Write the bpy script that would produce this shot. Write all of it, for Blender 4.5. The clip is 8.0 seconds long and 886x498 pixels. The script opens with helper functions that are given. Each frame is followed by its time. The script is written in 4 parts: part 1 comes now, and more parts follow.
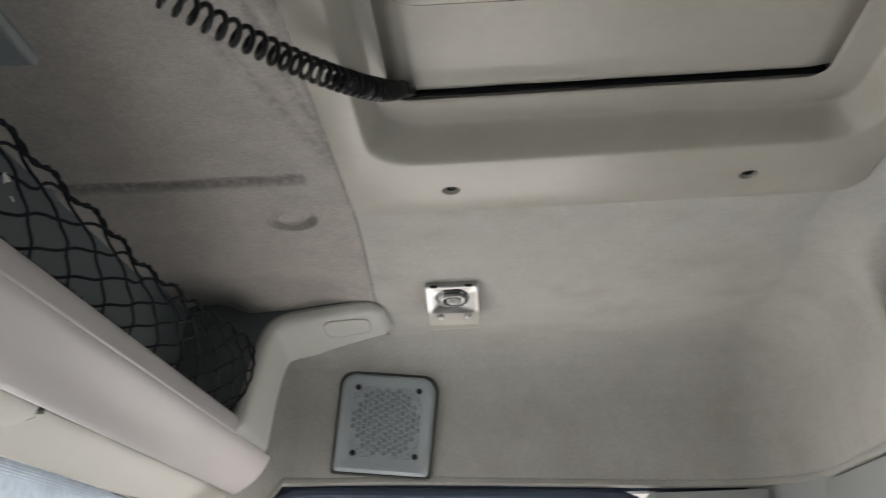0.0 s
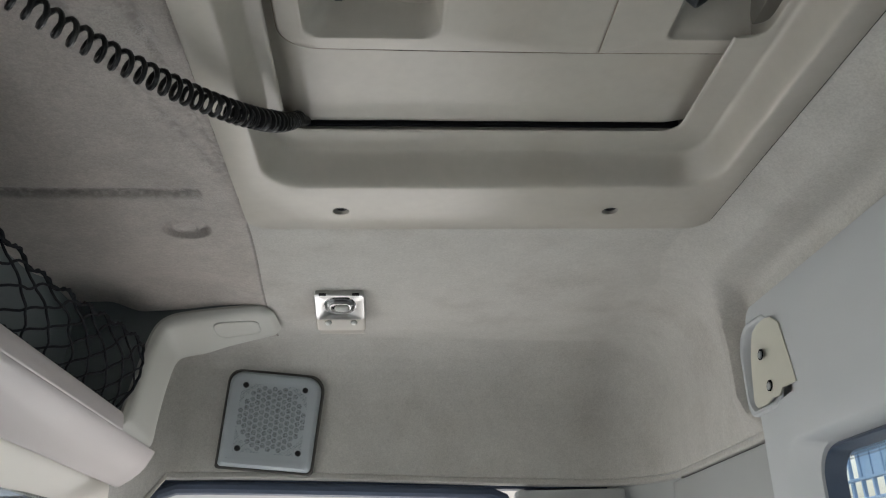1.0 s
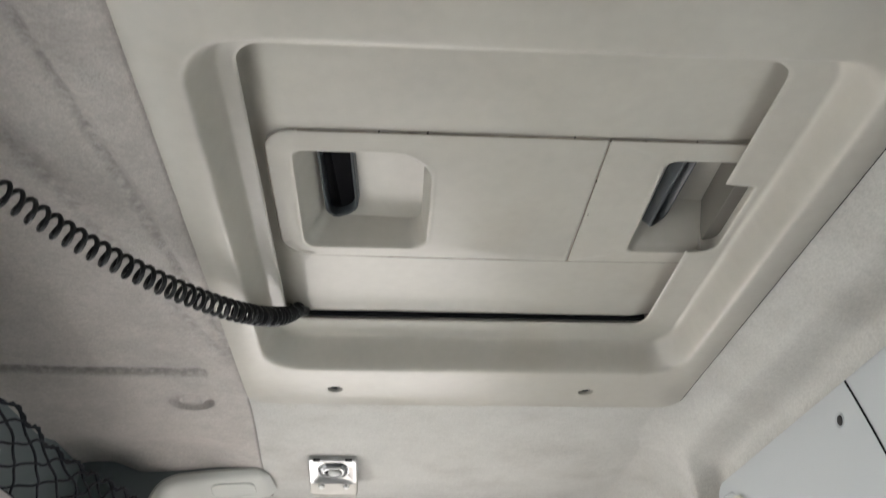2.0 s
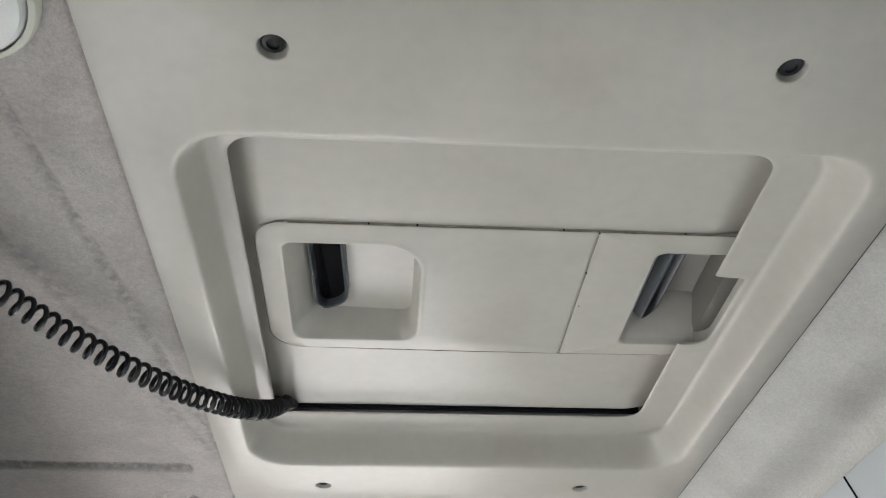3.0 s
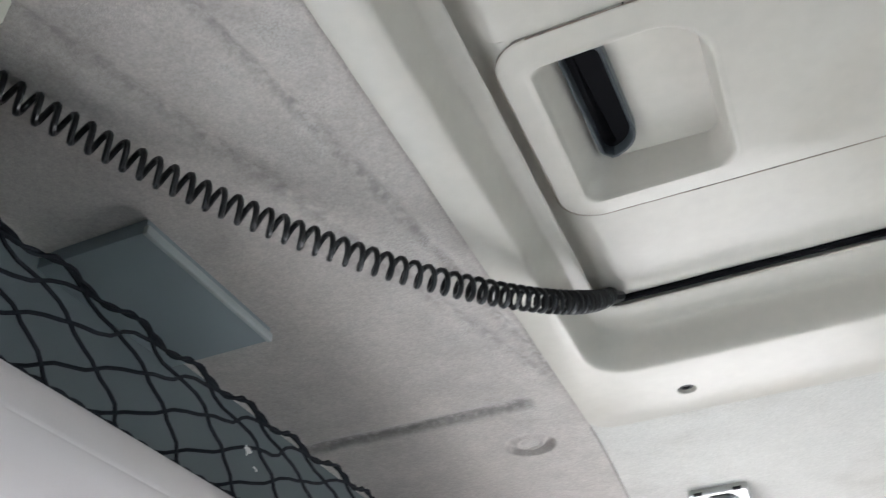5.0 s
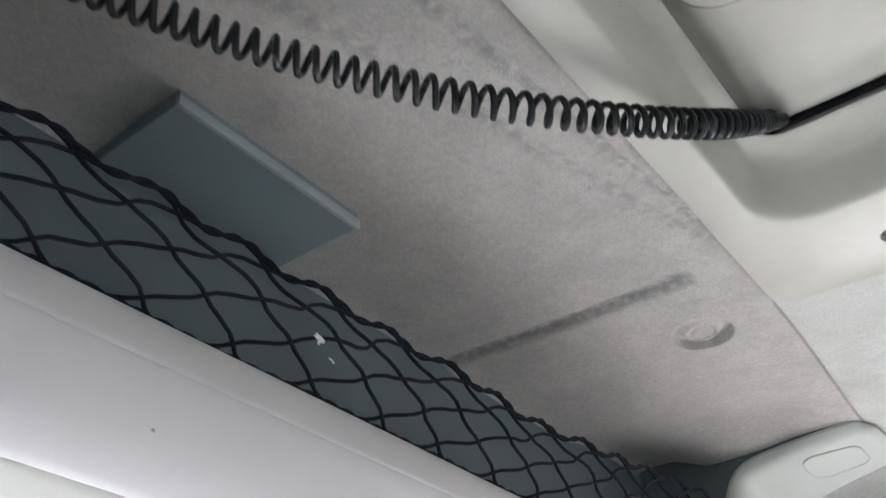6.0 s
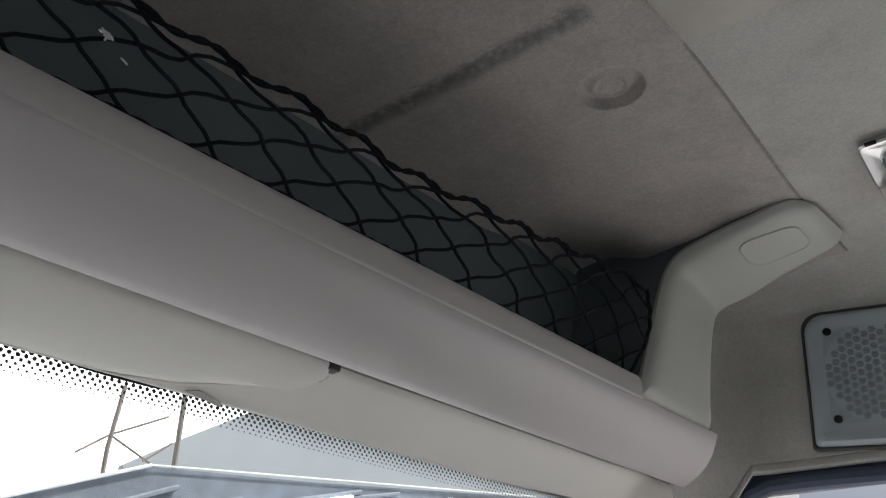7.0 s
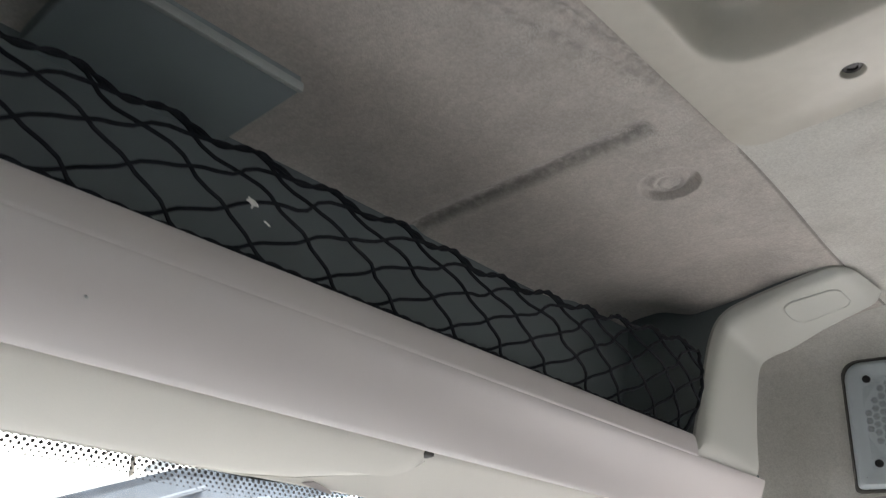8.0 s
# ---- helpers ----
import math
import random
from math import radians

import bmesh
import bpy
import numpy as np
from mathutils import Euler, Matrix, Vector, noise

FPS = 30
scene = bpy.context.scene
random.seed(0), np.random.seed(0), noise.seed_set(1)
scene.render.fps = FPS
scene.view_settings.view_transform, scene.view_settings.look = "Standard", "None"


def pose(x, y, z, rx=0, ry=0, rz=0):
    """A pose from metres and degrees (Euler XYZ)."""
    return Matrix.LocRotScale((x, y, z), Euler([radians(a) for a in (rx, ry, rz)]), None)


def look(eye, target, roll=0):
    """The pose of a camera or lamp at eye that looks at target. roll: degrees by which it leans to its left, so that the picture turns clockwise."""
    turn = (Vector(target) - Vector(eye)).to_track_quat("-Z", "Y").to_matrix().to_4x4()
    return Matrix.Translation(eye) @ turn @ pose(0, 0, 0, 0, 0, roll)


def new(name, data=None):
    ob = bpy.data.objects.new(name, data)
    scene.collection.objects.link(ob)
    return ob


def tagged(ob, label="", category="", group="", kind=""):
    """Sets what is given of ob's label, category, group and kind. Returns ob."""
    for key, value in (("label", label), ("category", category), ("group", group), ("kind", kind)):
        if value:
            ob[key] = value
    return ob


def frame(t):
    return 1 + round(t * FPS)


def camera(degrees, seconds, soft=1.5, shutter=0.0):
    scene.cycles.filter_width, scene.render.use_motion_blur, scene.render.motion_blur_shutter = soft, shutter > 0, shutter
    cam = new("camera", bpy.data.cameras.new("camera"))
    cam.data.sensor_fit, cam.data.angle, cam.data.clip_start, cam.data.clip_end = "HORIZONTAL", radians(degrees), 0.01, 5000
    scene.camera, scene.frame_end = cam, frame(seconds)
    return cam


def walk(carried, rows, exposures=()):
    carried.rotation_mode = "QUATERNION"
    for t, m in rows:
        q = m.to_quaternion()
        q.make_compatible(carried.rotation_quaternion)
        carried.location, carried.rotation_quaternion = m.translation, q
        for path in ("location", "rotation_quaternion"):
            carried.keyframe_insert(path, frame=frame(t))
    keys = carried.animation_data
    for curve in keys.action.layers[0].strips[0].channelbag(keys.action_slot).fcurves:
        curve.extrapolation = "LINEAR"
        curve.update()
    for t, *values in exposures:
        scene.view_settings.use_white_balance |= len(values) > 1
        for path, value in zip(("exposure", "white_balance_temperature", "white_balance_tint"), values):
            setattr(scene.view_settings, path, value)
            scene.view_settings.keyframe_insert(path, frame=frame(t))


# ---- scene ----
cam = camera(54.72, 8.0, soft=1.1, shutter=0.25)

PATH = [
    (0, (-0.1358, -0.6663, 1.2290), (-0.1871, 0.2497, 1.6269), -1.60),
    (0.2, (-0.1181, -0.6959, 1.2244), (-0.1020, 0.2230, 1.6187), -1.42),
    (0.5, (-0.1217, -0.7070, 1.2316), (-0.0554, 0.2123, 1.6196), -1.87),
    (1, (-0.1165, -0.7553, 1.2325), (-0.0509, 0.1664, 1.6149), -1.75),
    (1.5, (-0.0986, -0.8098, 1.2451), (-0.0399, 0.1084, 1.6368), -0.88),
    (1.8, (-0.1062, -0.8577, 1.2428), (-0.0487, 0.0246, 1.7101), -0.67),
    (2, (-0.1000, -0.8740, 1.2516), (-0.0413, -0.0207, 1.7697), -0.79),
    (2.2, (-0.0968, -0.8844, 1.2548), (-0.0356, -0.0523, 1.8060), -0.99),
    (3.3, (-0.0925, -0.8537, 1.2551), (-0.0304, -0.0613, 1.8619), -1.03),
    (3.5, (-0.0832, -0.8075, 1.2624), (-0.0205, -0.0147, 1.8688), -1.11),
    (3.8, (-0.0814, -0.7260, 1.2649), (-0.0291, 0.0670, 1.8718), -1.59),
    (4, (-0.0779, -0.7109, 1.2701), (-0.0722, 0.0861, 1.8740), -2.10),
    (4.2, (-0.0768, -0.7064, 1.2670), (-0.1408, 0.0858, 1.8738), -1.85),
    (4.5, (-0.0801, -0.7049, 1.2603), (-0.2374, 0.0722, 1.8698), -1.74),
    (4.8, (-0.0716, -0.6707, 1.2414), (-0.3331, 0.0716, 1.8584), -0.98),
    (5, (-0.0952, -0.6549, 1.2385), (-0.3957, 0.0736, 1.8541), -1.90),
    (5.2, (-0.0980, -0.6332, 1.2304), (-0.4552, 0.0641, 1.8518), -1.60),
    (6.3, (-0.1136, -0.3773, 1.2552), (-0.6501, 0.2573, 1.8115), 0.84),
    (6.5, (-0.1219, -0.3218, 1.2178), (-0.6722, 0.3310, 1.7384), 0.49),
    (6.7, (-0.1151, -0.2946, 1.1975), (-0.6816, 0.3813, 1.6690), 0.69),
    (6.9, (-0.0958, -0.2842, 1.1903), (-0.6651, 0.3964, 1.6515), 0.08),
    (7, (-0.0821, -0.2904, 1.1925), (-0.6556, 0.3884, 1.6512), 0.11),
    (7.5, (-0.0766, -0.3378, 1.2077), (-0.6543, 0.3429, 1.6581), -0.03),
    (7.7, (-0.0733, -0.3701, 1.2256), (-0.6536, 0.3102, 1.6732), -0.07),
    (8, (-0.0533, -0.4169, 1.2444), (-0.6439, 0.2519, 1.6959), -0.58),
]
EXPOSURES = [(0, 0.87, 6600, 10), (1, 0.84, 6400, 9), (1.5, 0.94, 6500, 9), (2.1, 1.63, 6500, 10), (3.5, 1.68, 6200, 10), (4, 1.56, 6200, 10), (5, 2.03, 6050, 10), (6.3, 1.78, 6050, 10), (6.5, 1.53, 6100, 10), (7, 0.18, 6300, 11), (7.5, 0.13, 6500, 11), (8, 1.13, 6500, 11)]
walk(cam, [(t, look(eye, to, roll)) for t, eye, to, roll in PATH], EXPOSURES)

# ---- world, sun, the light of the windows and a fill lamp ----
world = bpy.data.worlds.new("world")
scene.world = world
world.use_nodes = True
wn = world.node_tree
sky = wn.nodes.new("ShaderNodeTexSky")
sky.sky_type, sky.sun_disc = "NISHITA", False
sky.sun_elevation, sky.sun_rotation = radians(51), radians(51)
sky.air_density, sky.dust_density = 0.8, 9.0
wn.nodes["Background"].inputs["Strength"].default_value = 0.15
wn.links.new(sky.outputs["Color"], wn.nodes["Background"].inputs["Color"])

sun = new("sun", bpy.data.lights.new("sun", "SUN"))
sun.data.energy, sun.data.angle, sun.data.color = 3.5, radians(2), (1.0, 0.96, 0.9)
sun.matrix_world = look((5, 4, 8), (0, 0, 0))


def window_light(name, eye, target, wide, high, watts, colour):
    """An area lamp: the sky's light in a window's opening, or added fill."""
    lamp = new(name, bpy.data.lights.new(name, "AREA"))
    lamp.data.shape, lamp.data.size, lamp.data.size_y = "RECTANGLE", wide, high
    lamp.data.energy, lamp.data.color = watts, colour
    lamp.matrix_world = look(eye, target)
    return lamp


window_light("windscreen_light", (-0.695, -0.14, 1.06), (0.3, -0.14, 1.42), 1.5, 0.56, 1.10, (0.97, 0.97, 0.98))
window_light("passenger_window_light", (-0.14, 0.95, 1.14), (-0.20, 0.2, 1.52), 0.54, 0.42, 0.92, (1.0, 0.965, 0.955))
# added fill lamp; this side of the cab is built closed
window_light("driver_side_fill", (-0.25, -1.15, 0.60), (-0.20, -0.2, 1.25), 0.75, 0.60, 0.12, (0.98, 0.98, 1.0))
window_light("rear_window_light", (0.39, -0.12, 1.12), (-0.5, -0.12, 1.3), 0.6, 0.3, 0.03, (0.8, 0.93, 1.0))



# ---- materials ----
def material(name, colour, rough=0.6, metal=0.0, vary=0.06, scale=6.0, grain=900.0, bump=0.08, depth=0.001, dirt=None, dirt_at=(0.55, 0.75), dirt_scale=5.0, detail=6.0, mottle=None, smear=None):
    """A surface with broad and fine variation, fine relief and, where dirt is given, stains of that colour."""
    m = bpy.data.materials.new(name)
    m.use_nodes = True
    n, l = m.node_tree.nodes, m.node_tree.links
    b = n["Principled BSDF"]
    b.inputs["Metallic"].default_value = metal
    pos = n.new("ShaderNodeNewGeometry")

    def tex(s, d):
        t = n.new("ShaderNodeTexNoise")
        t.inputs["Scale"].default_value, t.inputs["Detail"].default_value = s, d
        l.new(pos.outputs["Position"], t.inputs["Vector"])
        return t

    broad, fine = tex(scale, detail), tex(grain, 3.0)
    mix = n.new("ShaderNodeMix")
    mix.data_type = "RGBA"
    lo = [max(c * (1 - vary), 0) for c in colour]
    hi = [min(c * (1 + vary), 1) for c in colour]
    mix.inputs["A"].default_value, mix.inputs["B"].default_value = (*lo, 1), (*hi, 1)
    add = n.new("ShaderNodeMath")
    add.operation = "MULTIPLY_ADD"
    add.inputs[1].default_value = 0.5
    half = n.new("ShaderNodeMath")
    half.operation = "MULTIPLY"
    half.inputs[1].default_value = 0.5
    l.new(fine.outputs["Fac"], half.inputs[0])
    l.new(broad.outputs["Fac"], add.inputs[0])
    l.new(half.outputs[0], add.inputs[2])
    ramp = n.new("ShaderNodeMapRange")
    ramp.inputs["From Min"].default_value, ramp.inputs["From Max"].default_value = 0.32, 0.68
    l.new(add.outputs[0], ramp.inputs["Value"])
    l.new(ramp.outputs["Result"], mix.inputs["Factor"])
    out = mix.outputs["Result"]
    if dirt:
        spots = tex(dirt_scale, 8.0)
        r2 = n.new("ShaderNodeMapRange")
        r2.inputs["From Min"].default_value, r2.inputs["From Max"].default_value = dirt_at
        r2.inputs["To Max"].default_value = dirt[3]
        l.new(spots.outputs["Fac"], r2.inputs["Value"])
        m2 = n.new("ShaderNodeMix")
        m2.data_type = "RGBA"
        m2.inputs["B"].default_value = (*dirt[:3], 1)
        l.new(out, m2.inputs["A"])
        l.new(r2.outputs["Result"], m2.inputs["Factor"])
        out = m2.outputs["Result"]
    if mottle:
        for size, amount, detail_m in mottle:
            spots = tex(size, detail_m)
            r3 = n.new("ShaderNodeMapRange")
            r3.inputs["From Min"].default_value, r3.inputs["From Max"].default_value = 0.33, 0.67
            r3.inputs["To Min"].default_value, r3.inputs["To Max"].default_value = 1 - amount, 1 + amount
            l.new(spots.outputs["Fac"], r3.inputs["Value"])
            m3 = n.new("ShaderNodeVectorMath")
            m3.operation = "SCALE"
            l.new(out, m3.inputs[0])
            l.new(r3.outputs["Result"], m3.inputs["Scale"])
            out = m3.outputs["Vector"]
    if smear:
        out = smear(n, l, pos, tex, out)
    l.new(out, b.inputs["Base Color"])
    rr = n.new("ShaderNodeMapRange")
    rr.inputs["To Min"].default_value, rr.inputs["To Max"].default_value = max(rough - 0.08, 0.02), min(rough + 0.08, 1)
    l.new(broad.outputs["Fac"], rr.inputs["Value"])
    l.new(rr.outputs["Result"], b.inputs["Roughness"])
    if bump:
        bp = n.new("ShaderNodeBump")
        bp.inputs["Strength"].default_value, bp.inputs["Distance"].default_value = bump, depth
        l.new(fine.outputs["Fac"], bp.inputs["Height"])
        l.new(bp.outputs["Normal"], b.inputs["Normal"])
    return m


M_TRIM = material("cream_plastic", (0.457, 0.433, 0.385), 0.34, vary=0.05, scale=4, grain=1400, bump=0.12, depth=0.0006, dirt=(0.36, 0.31, 0.24, 0.35), dirt_at=(0.56, 0.8), dirt_scale=7, mottle=((11, 0.03, 3.0), (70, 0.025, 4.0)))
M_LINER = material("headliner_fabric", (0.503, 0.492, 0.464), 0.95, vary=0.07, scale=9, grain=900, bump=0.4, depth=0.0012, dirt=(0.33, 0.305, 0.275, 0.40), dirt_at=(0.5, 0.72), dirt_scale=8,
                   mottle=((30, 0.03, 8.0), (150, 0.04, 5.0), (380, 0.08, 3.0)))


def groove_dirt_shade(n, l, pos, tex, colour):
    """Dirt and painted shade in the front headliner's groove; painted shade along creases and seam."""
    def mth(op, a, b=None, c=None):
        q = n.new("ShaderNodeMath")
        q.operation = op
        for i, v in enumerate((a, b, c)):
            if v is None:
                continue
            if isinstance(v, (int, float)):
                q.inputs[i].default_value = v
            else:
                l.new(v, q.inputs[i])
        return q.outputs[0]

    def band(v, a, b, hi):
        r = n.new("ShaderNodeMapRange")
        r.interpolation_type = "SMOOTHSTEP"
        r.inputs["From Min"].default_value, r.inputs["From Max"].default_value, r.inputs["To Max"].default_value = a, b, hi
        l.new(v, r.inputs["Value"])
        return r.outputs["Result"]

    sep = n.new("ShaderNodeSeparateXYZ")
    l.new(pos.outputs["Position"], sep.inputs[0])
    x, y = sep.outputs[0], sep.outputs[1]
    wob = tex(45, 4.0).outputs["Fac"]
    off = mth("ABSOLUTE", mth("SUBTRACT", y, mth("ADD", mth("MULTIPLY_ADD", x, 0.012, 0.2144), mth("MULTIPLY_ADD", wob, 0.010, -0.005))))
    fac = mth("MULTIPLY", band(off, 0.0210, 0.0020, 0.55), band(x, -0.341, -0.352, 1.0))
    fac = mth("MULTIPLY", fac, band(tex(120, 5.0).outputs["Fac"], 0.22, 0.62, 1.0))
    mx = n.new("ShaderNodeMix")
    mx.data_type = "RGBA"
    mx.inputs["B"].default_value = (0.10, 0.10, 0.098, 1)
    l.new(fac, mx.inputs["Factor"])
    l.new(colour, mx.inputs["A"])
    # shade painted along the two creases and the seam behind the hatch
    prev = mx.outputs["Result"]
    patchy = band(tex(90, 5.0).outputs["Fac"], 0.35, 0.62, 1.0)
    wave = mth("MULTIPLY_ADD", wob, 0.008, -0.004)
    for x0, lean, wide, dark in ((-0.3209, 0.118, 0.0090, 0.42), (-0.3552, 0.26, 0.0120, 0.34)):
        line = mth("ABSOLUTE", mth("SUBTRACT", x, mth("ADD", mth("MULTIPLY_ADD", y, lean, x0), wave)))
        k = mth("MULTIPLY", mth("MULTIPLY", band(line, wide, 0.001, dark), band(y, 0.21, 0.13, 1.0)), patchy)
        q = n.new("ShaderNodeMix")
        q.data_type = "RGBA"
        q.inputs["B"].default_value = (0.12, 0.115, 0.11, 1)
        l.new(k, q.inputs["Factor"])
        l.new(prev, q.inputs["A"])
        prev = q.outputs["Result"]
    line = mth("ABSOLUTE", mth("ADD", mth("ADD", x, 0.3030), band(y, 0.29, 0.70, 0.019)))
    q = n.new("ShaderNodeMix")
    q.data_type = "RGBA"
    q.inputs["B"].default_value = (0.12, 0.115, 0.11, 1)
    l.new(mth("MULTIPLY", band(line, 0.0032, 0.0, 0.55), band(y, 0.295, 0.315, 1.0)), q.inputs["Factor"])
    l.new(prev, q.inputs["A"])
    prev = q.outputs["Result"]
    # pale scuffs beside the hatch
    near = band(mth("ABSOLUTE", mth("ADD", x, 0.340)), 0.110, 0.015, 1.0)
    patch = band(mth("MULTIPLY_ADD", near, 0.09, tex(26, 4.0).outputs["Fac"]), 0.57, 0.69, 1.0)
    sc = mth("MULTIPLY", mth("MULTIPLY", patch, near), band(tex(520, 2.0).outputs["Fac"], 0.42, 0.60, 0.42))
    m2 = n.new("ShaderNodeMix")
    m2.data_type = "RGBA"
    m2.inputs["B"].default_value = (0.55, 0.53, 0.50, 1)
    l.new(sc, m2.inputs["Factor"])
    l.new(prev, m2.inputs["A"])
    return m2.outputs["Result"]


# same fabric as M_LINER, coloured darker and browner for the shade it lies in
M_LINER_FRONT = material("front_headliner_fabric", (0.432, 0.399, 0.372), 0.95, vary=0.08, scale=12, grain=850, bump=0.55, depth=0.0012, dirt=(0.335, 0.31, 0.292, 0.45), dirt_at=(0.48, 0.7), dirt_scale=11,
                         mottle=((40, 0.045, 6.0), (160, 0.06, 5.0), (380, 0.085, 3.0)), smear=groove_dirt_shade)
M_PANEL = material("light_grey_plastic", (0.50, 0.466, 0.462), 0.42, vary=0.03, scale=3, grain=1600, bump=0.1, depth=0.0005)
M_BRACKET = material("pale_green_grey_plastic", (0.50, 0.505, 0.47), 0.5, vary=0.03, scale=4, grain=1500, bump=0.1, depth=0.0005)
M_CORNER = material("cool_grey_plastic", (0.385, 0.40, 0.40), 0.55, vary=0.05, scale=5, grain=1300, bump=0.12, depth=0.0006)
M_REAR = material("blue_grey_plastic", (0.49, 0.515, 0.53), 0.55, vary=0.04, scale=3, grain=1300, bump=0.12, depth=0.0006)
M_SPEAKER = material("grey_speaker_plastic", (0.38, 0.42, 0.447), 0.5, vary=0.04, scale=8, grain=1500, bump=0.1, depth=0.0005)
M_HEADER = material("pale_header_vinyl", (0.80, 0.775, 0.72), 0.6, vary=0.04, scale=5, grain=1200, bump=0.12, depth=0.0006)
M_BLACK = material("black_rubber", (0.012, 0.013, 0.014), 0.32, vary=0.3, scale=30, grain=900, bump=0.05)
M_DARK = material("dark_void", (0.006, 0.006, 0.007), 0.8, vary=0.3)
M_DARK.node_tree.nodes["Principled BSDF"].inputs["Specular IOR Level"].default_value = 0.05
M_NET = material("black_net_cord", (0.012, 0.014, 0.018), 0.8, vary=0.4, scale=60, grain=2500, bump=0.3)
M_NET.node_tree.nodes["Principled BSDF"].inputs["Specular IOR Level"].default_value = 0.12
M_BLACK.node_tree.nodes["Principled BSDF"].inputs["Specular IOR Level"].default_value = 0.38
M_SCREW = material("dark_steel_screw", (0.045, 0.045, 0.046), 0.35, metal=0.9, vary=0.2, scale=80)
M_CHROME = material("chromed_plastic", (0.60, 0.60, 0.59), 0.34, metal=1.0, vary=0.05, scale=40, bump=0.0)
M_BOWL = material("dim_mirror_metal", (0.55, 0.55, 0.56), 0.16, metal=1.0, vary=0.08, scale=60, bump=0.0)
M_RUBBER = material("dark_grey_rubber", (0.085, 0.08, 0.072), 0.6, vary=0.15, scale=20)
M_GRIME = material("brown_joint_grime", (0.23, 0.185, 0.15), 0.9, vary=0.25, scale=60, grain=900, bump=0.2, dirt=(0.03, 0.025, 0.02, 0.9), dirt_at=(0.60, 0.66), dirt_scale=90)
# trim plastic coloured darker to carry the shade inside the notch
M_NOTCH = material("notch_shade_brown", (0.15, 0.138, 0.12), 0.5, vary=0.08, scale=25, grain=1300, bump=0.1)
M_SEAL = material("navy_rubber_seal", (0.055, 0.075, 0.12), 0.45, vary=0.2, scale=20, grain=900, bump=0.1)
M_BOX = material("slate_grey_plastic", (0.21, 0.247, 0.26), 0.5, vary=0.08, scale=10, grain=1300, bump=0.12)
# slate coloured darker than M_BOX for the shade behind net and trim
M_CHEEK = material("slate_shade_plastic", (0.120, 0.142, 0.150), 0.7, vary=0.1, scale=10, grain=1300, bump=0.12)
M_SLOT = material("dark_slate_plastic", (0.055, 0.064, 0.070), 0.35, vary=0.15, scale=30, grain=1300, bump=0.08)
M_BOXEDGE = material("mid_grey_and_lit_edge", (0.33, 0.35, 0.35), 0.5, vary=0.08, scale=20)
M_METAL = material("painted_cream_metal", (0.58, 0.575, 0.495), 0.45, vary=0.03, scale=8, bump=0.03)
M_BLUEWALL = material("blue_hall_cladding", (0.16, 0.24, 0.36), 0.6, vary=0.1, scale=0.8, grain=20, bump=0.1, depth=0.01)
M_BOUNCE = material("pale_bounce_plastic", (0.58, 0.57, 0.56), 0.7, vary=0.06, scale=5)
M_WHITE = material("white_thread", (0.75, 0.75, 0.72), 0.8, vary=0.05)
M_FLOOR = material("dark_floor_mat", (0.055, 0.055, 0.054), 0.85, vary=0.2, scale=12, grain=300, bump=0.3)
M_CAB = material("grey_cab_lining", (0.075, 0.075, 0.074), 0.7, vary=0.06, scale=5)
M_GROUND = material("pale_concrete", (0.34, 0.335, 0.325), 0.9, vary=0.12, scale=0.5, grain=40, bump=0.2, depth=0.01)
M_ROOF = material("blue_grey_sheeting", (0.13, 0.155, 0.19), 0.6, vary=0.35, scale=0.35, grain=2.5, bump=0.0, detail=3.0)
M_WALLOUT = material("pale_grey_cladding", (0.30, 0.33, 0.35), 0.6, vary=0.08, scale=0.4, grain=20, bump=0.1, depth=0.01)
M_MAST = material("weathered_steel", (0.22, 0.20, 0.17), 0.6, metal=0.0, vary=0.1, scale=3)
M_BEAM = material("grey_blue_beam_paint", (0.20, 0.23, 0.27), 0.6, metal=0.0, vary=0.1, scale=3)
M_STEEL = material("galvanised_steel", (0.72, 0.73, 0.74), 0.45, metal=0.0, vary=0.1, scale=3)


def glass(name):
    m = bpy.data.materials.new(name)
    m.use_nodes = True
    n, l = m.node_tree.nodes, m.node_tree.links
    n.remove(n["Principled BSDF"])
    t, g, mx, f = n.new("ShaderNodeBsdfTransparent"), n.new("ShaderNodeBsdfGlossy"), n.new("ShaderNodeMixShader"), n.new("ShaderNodeLayerWeight")
    t.inputs["Color"].default_value = (0.86, 0.93, 0.95, 1)
    g.inputs["Roughness"].default_value = 0.02
    f.inputs["Blend"].default_value = 0.5
    steep, gloss = n.new("ShaderNodeMath"), n.new("ShaderNodeMath")
    steep.operation, gloss.operation = "POWER", "MULTIPLY_ADD"
    steep.inputs[1].default_value = 5.0
    gloss.inputs[1].default_value, gloss.inputs[2].default_value = 0.9, 0.05
    l.new(f.outputs["Facing"], steep.inputs[0])
    l.new(steep.outputs[0], gloss.inputs[0])
    l.new(gloss.outputs[0], mx.inputs[0])
    l.new(t.outputs[0], mx.inputs[1])
    l.new(g.outputs[0], mx.inputs[2])
    l.new(mx.outputs[0], n["Material Output"].inputs["Surface"])
    return m


M_GLASS = glass("window_glass")


def lit(name, colour, strength):
    m = bpy.data.materials.new(name)
    m.use_nodes = True
    b = m.node_tree.nodes["Principled BSDF"]
    b.inputs["Base Color"].default_value = (*colour, 1)
    b.inputs["Emission Color"].default_value = (*colour, 1)
    b.inputs["Emission Strength"].default_value = strength
    return m


M_HAZE = lit("bright_hazy_sky", (1.0, 0.965, 0.92), 1.1)
M_TUBE = lit("hall_tube_light", (0.95, 0.98, 1.0), 6.0)


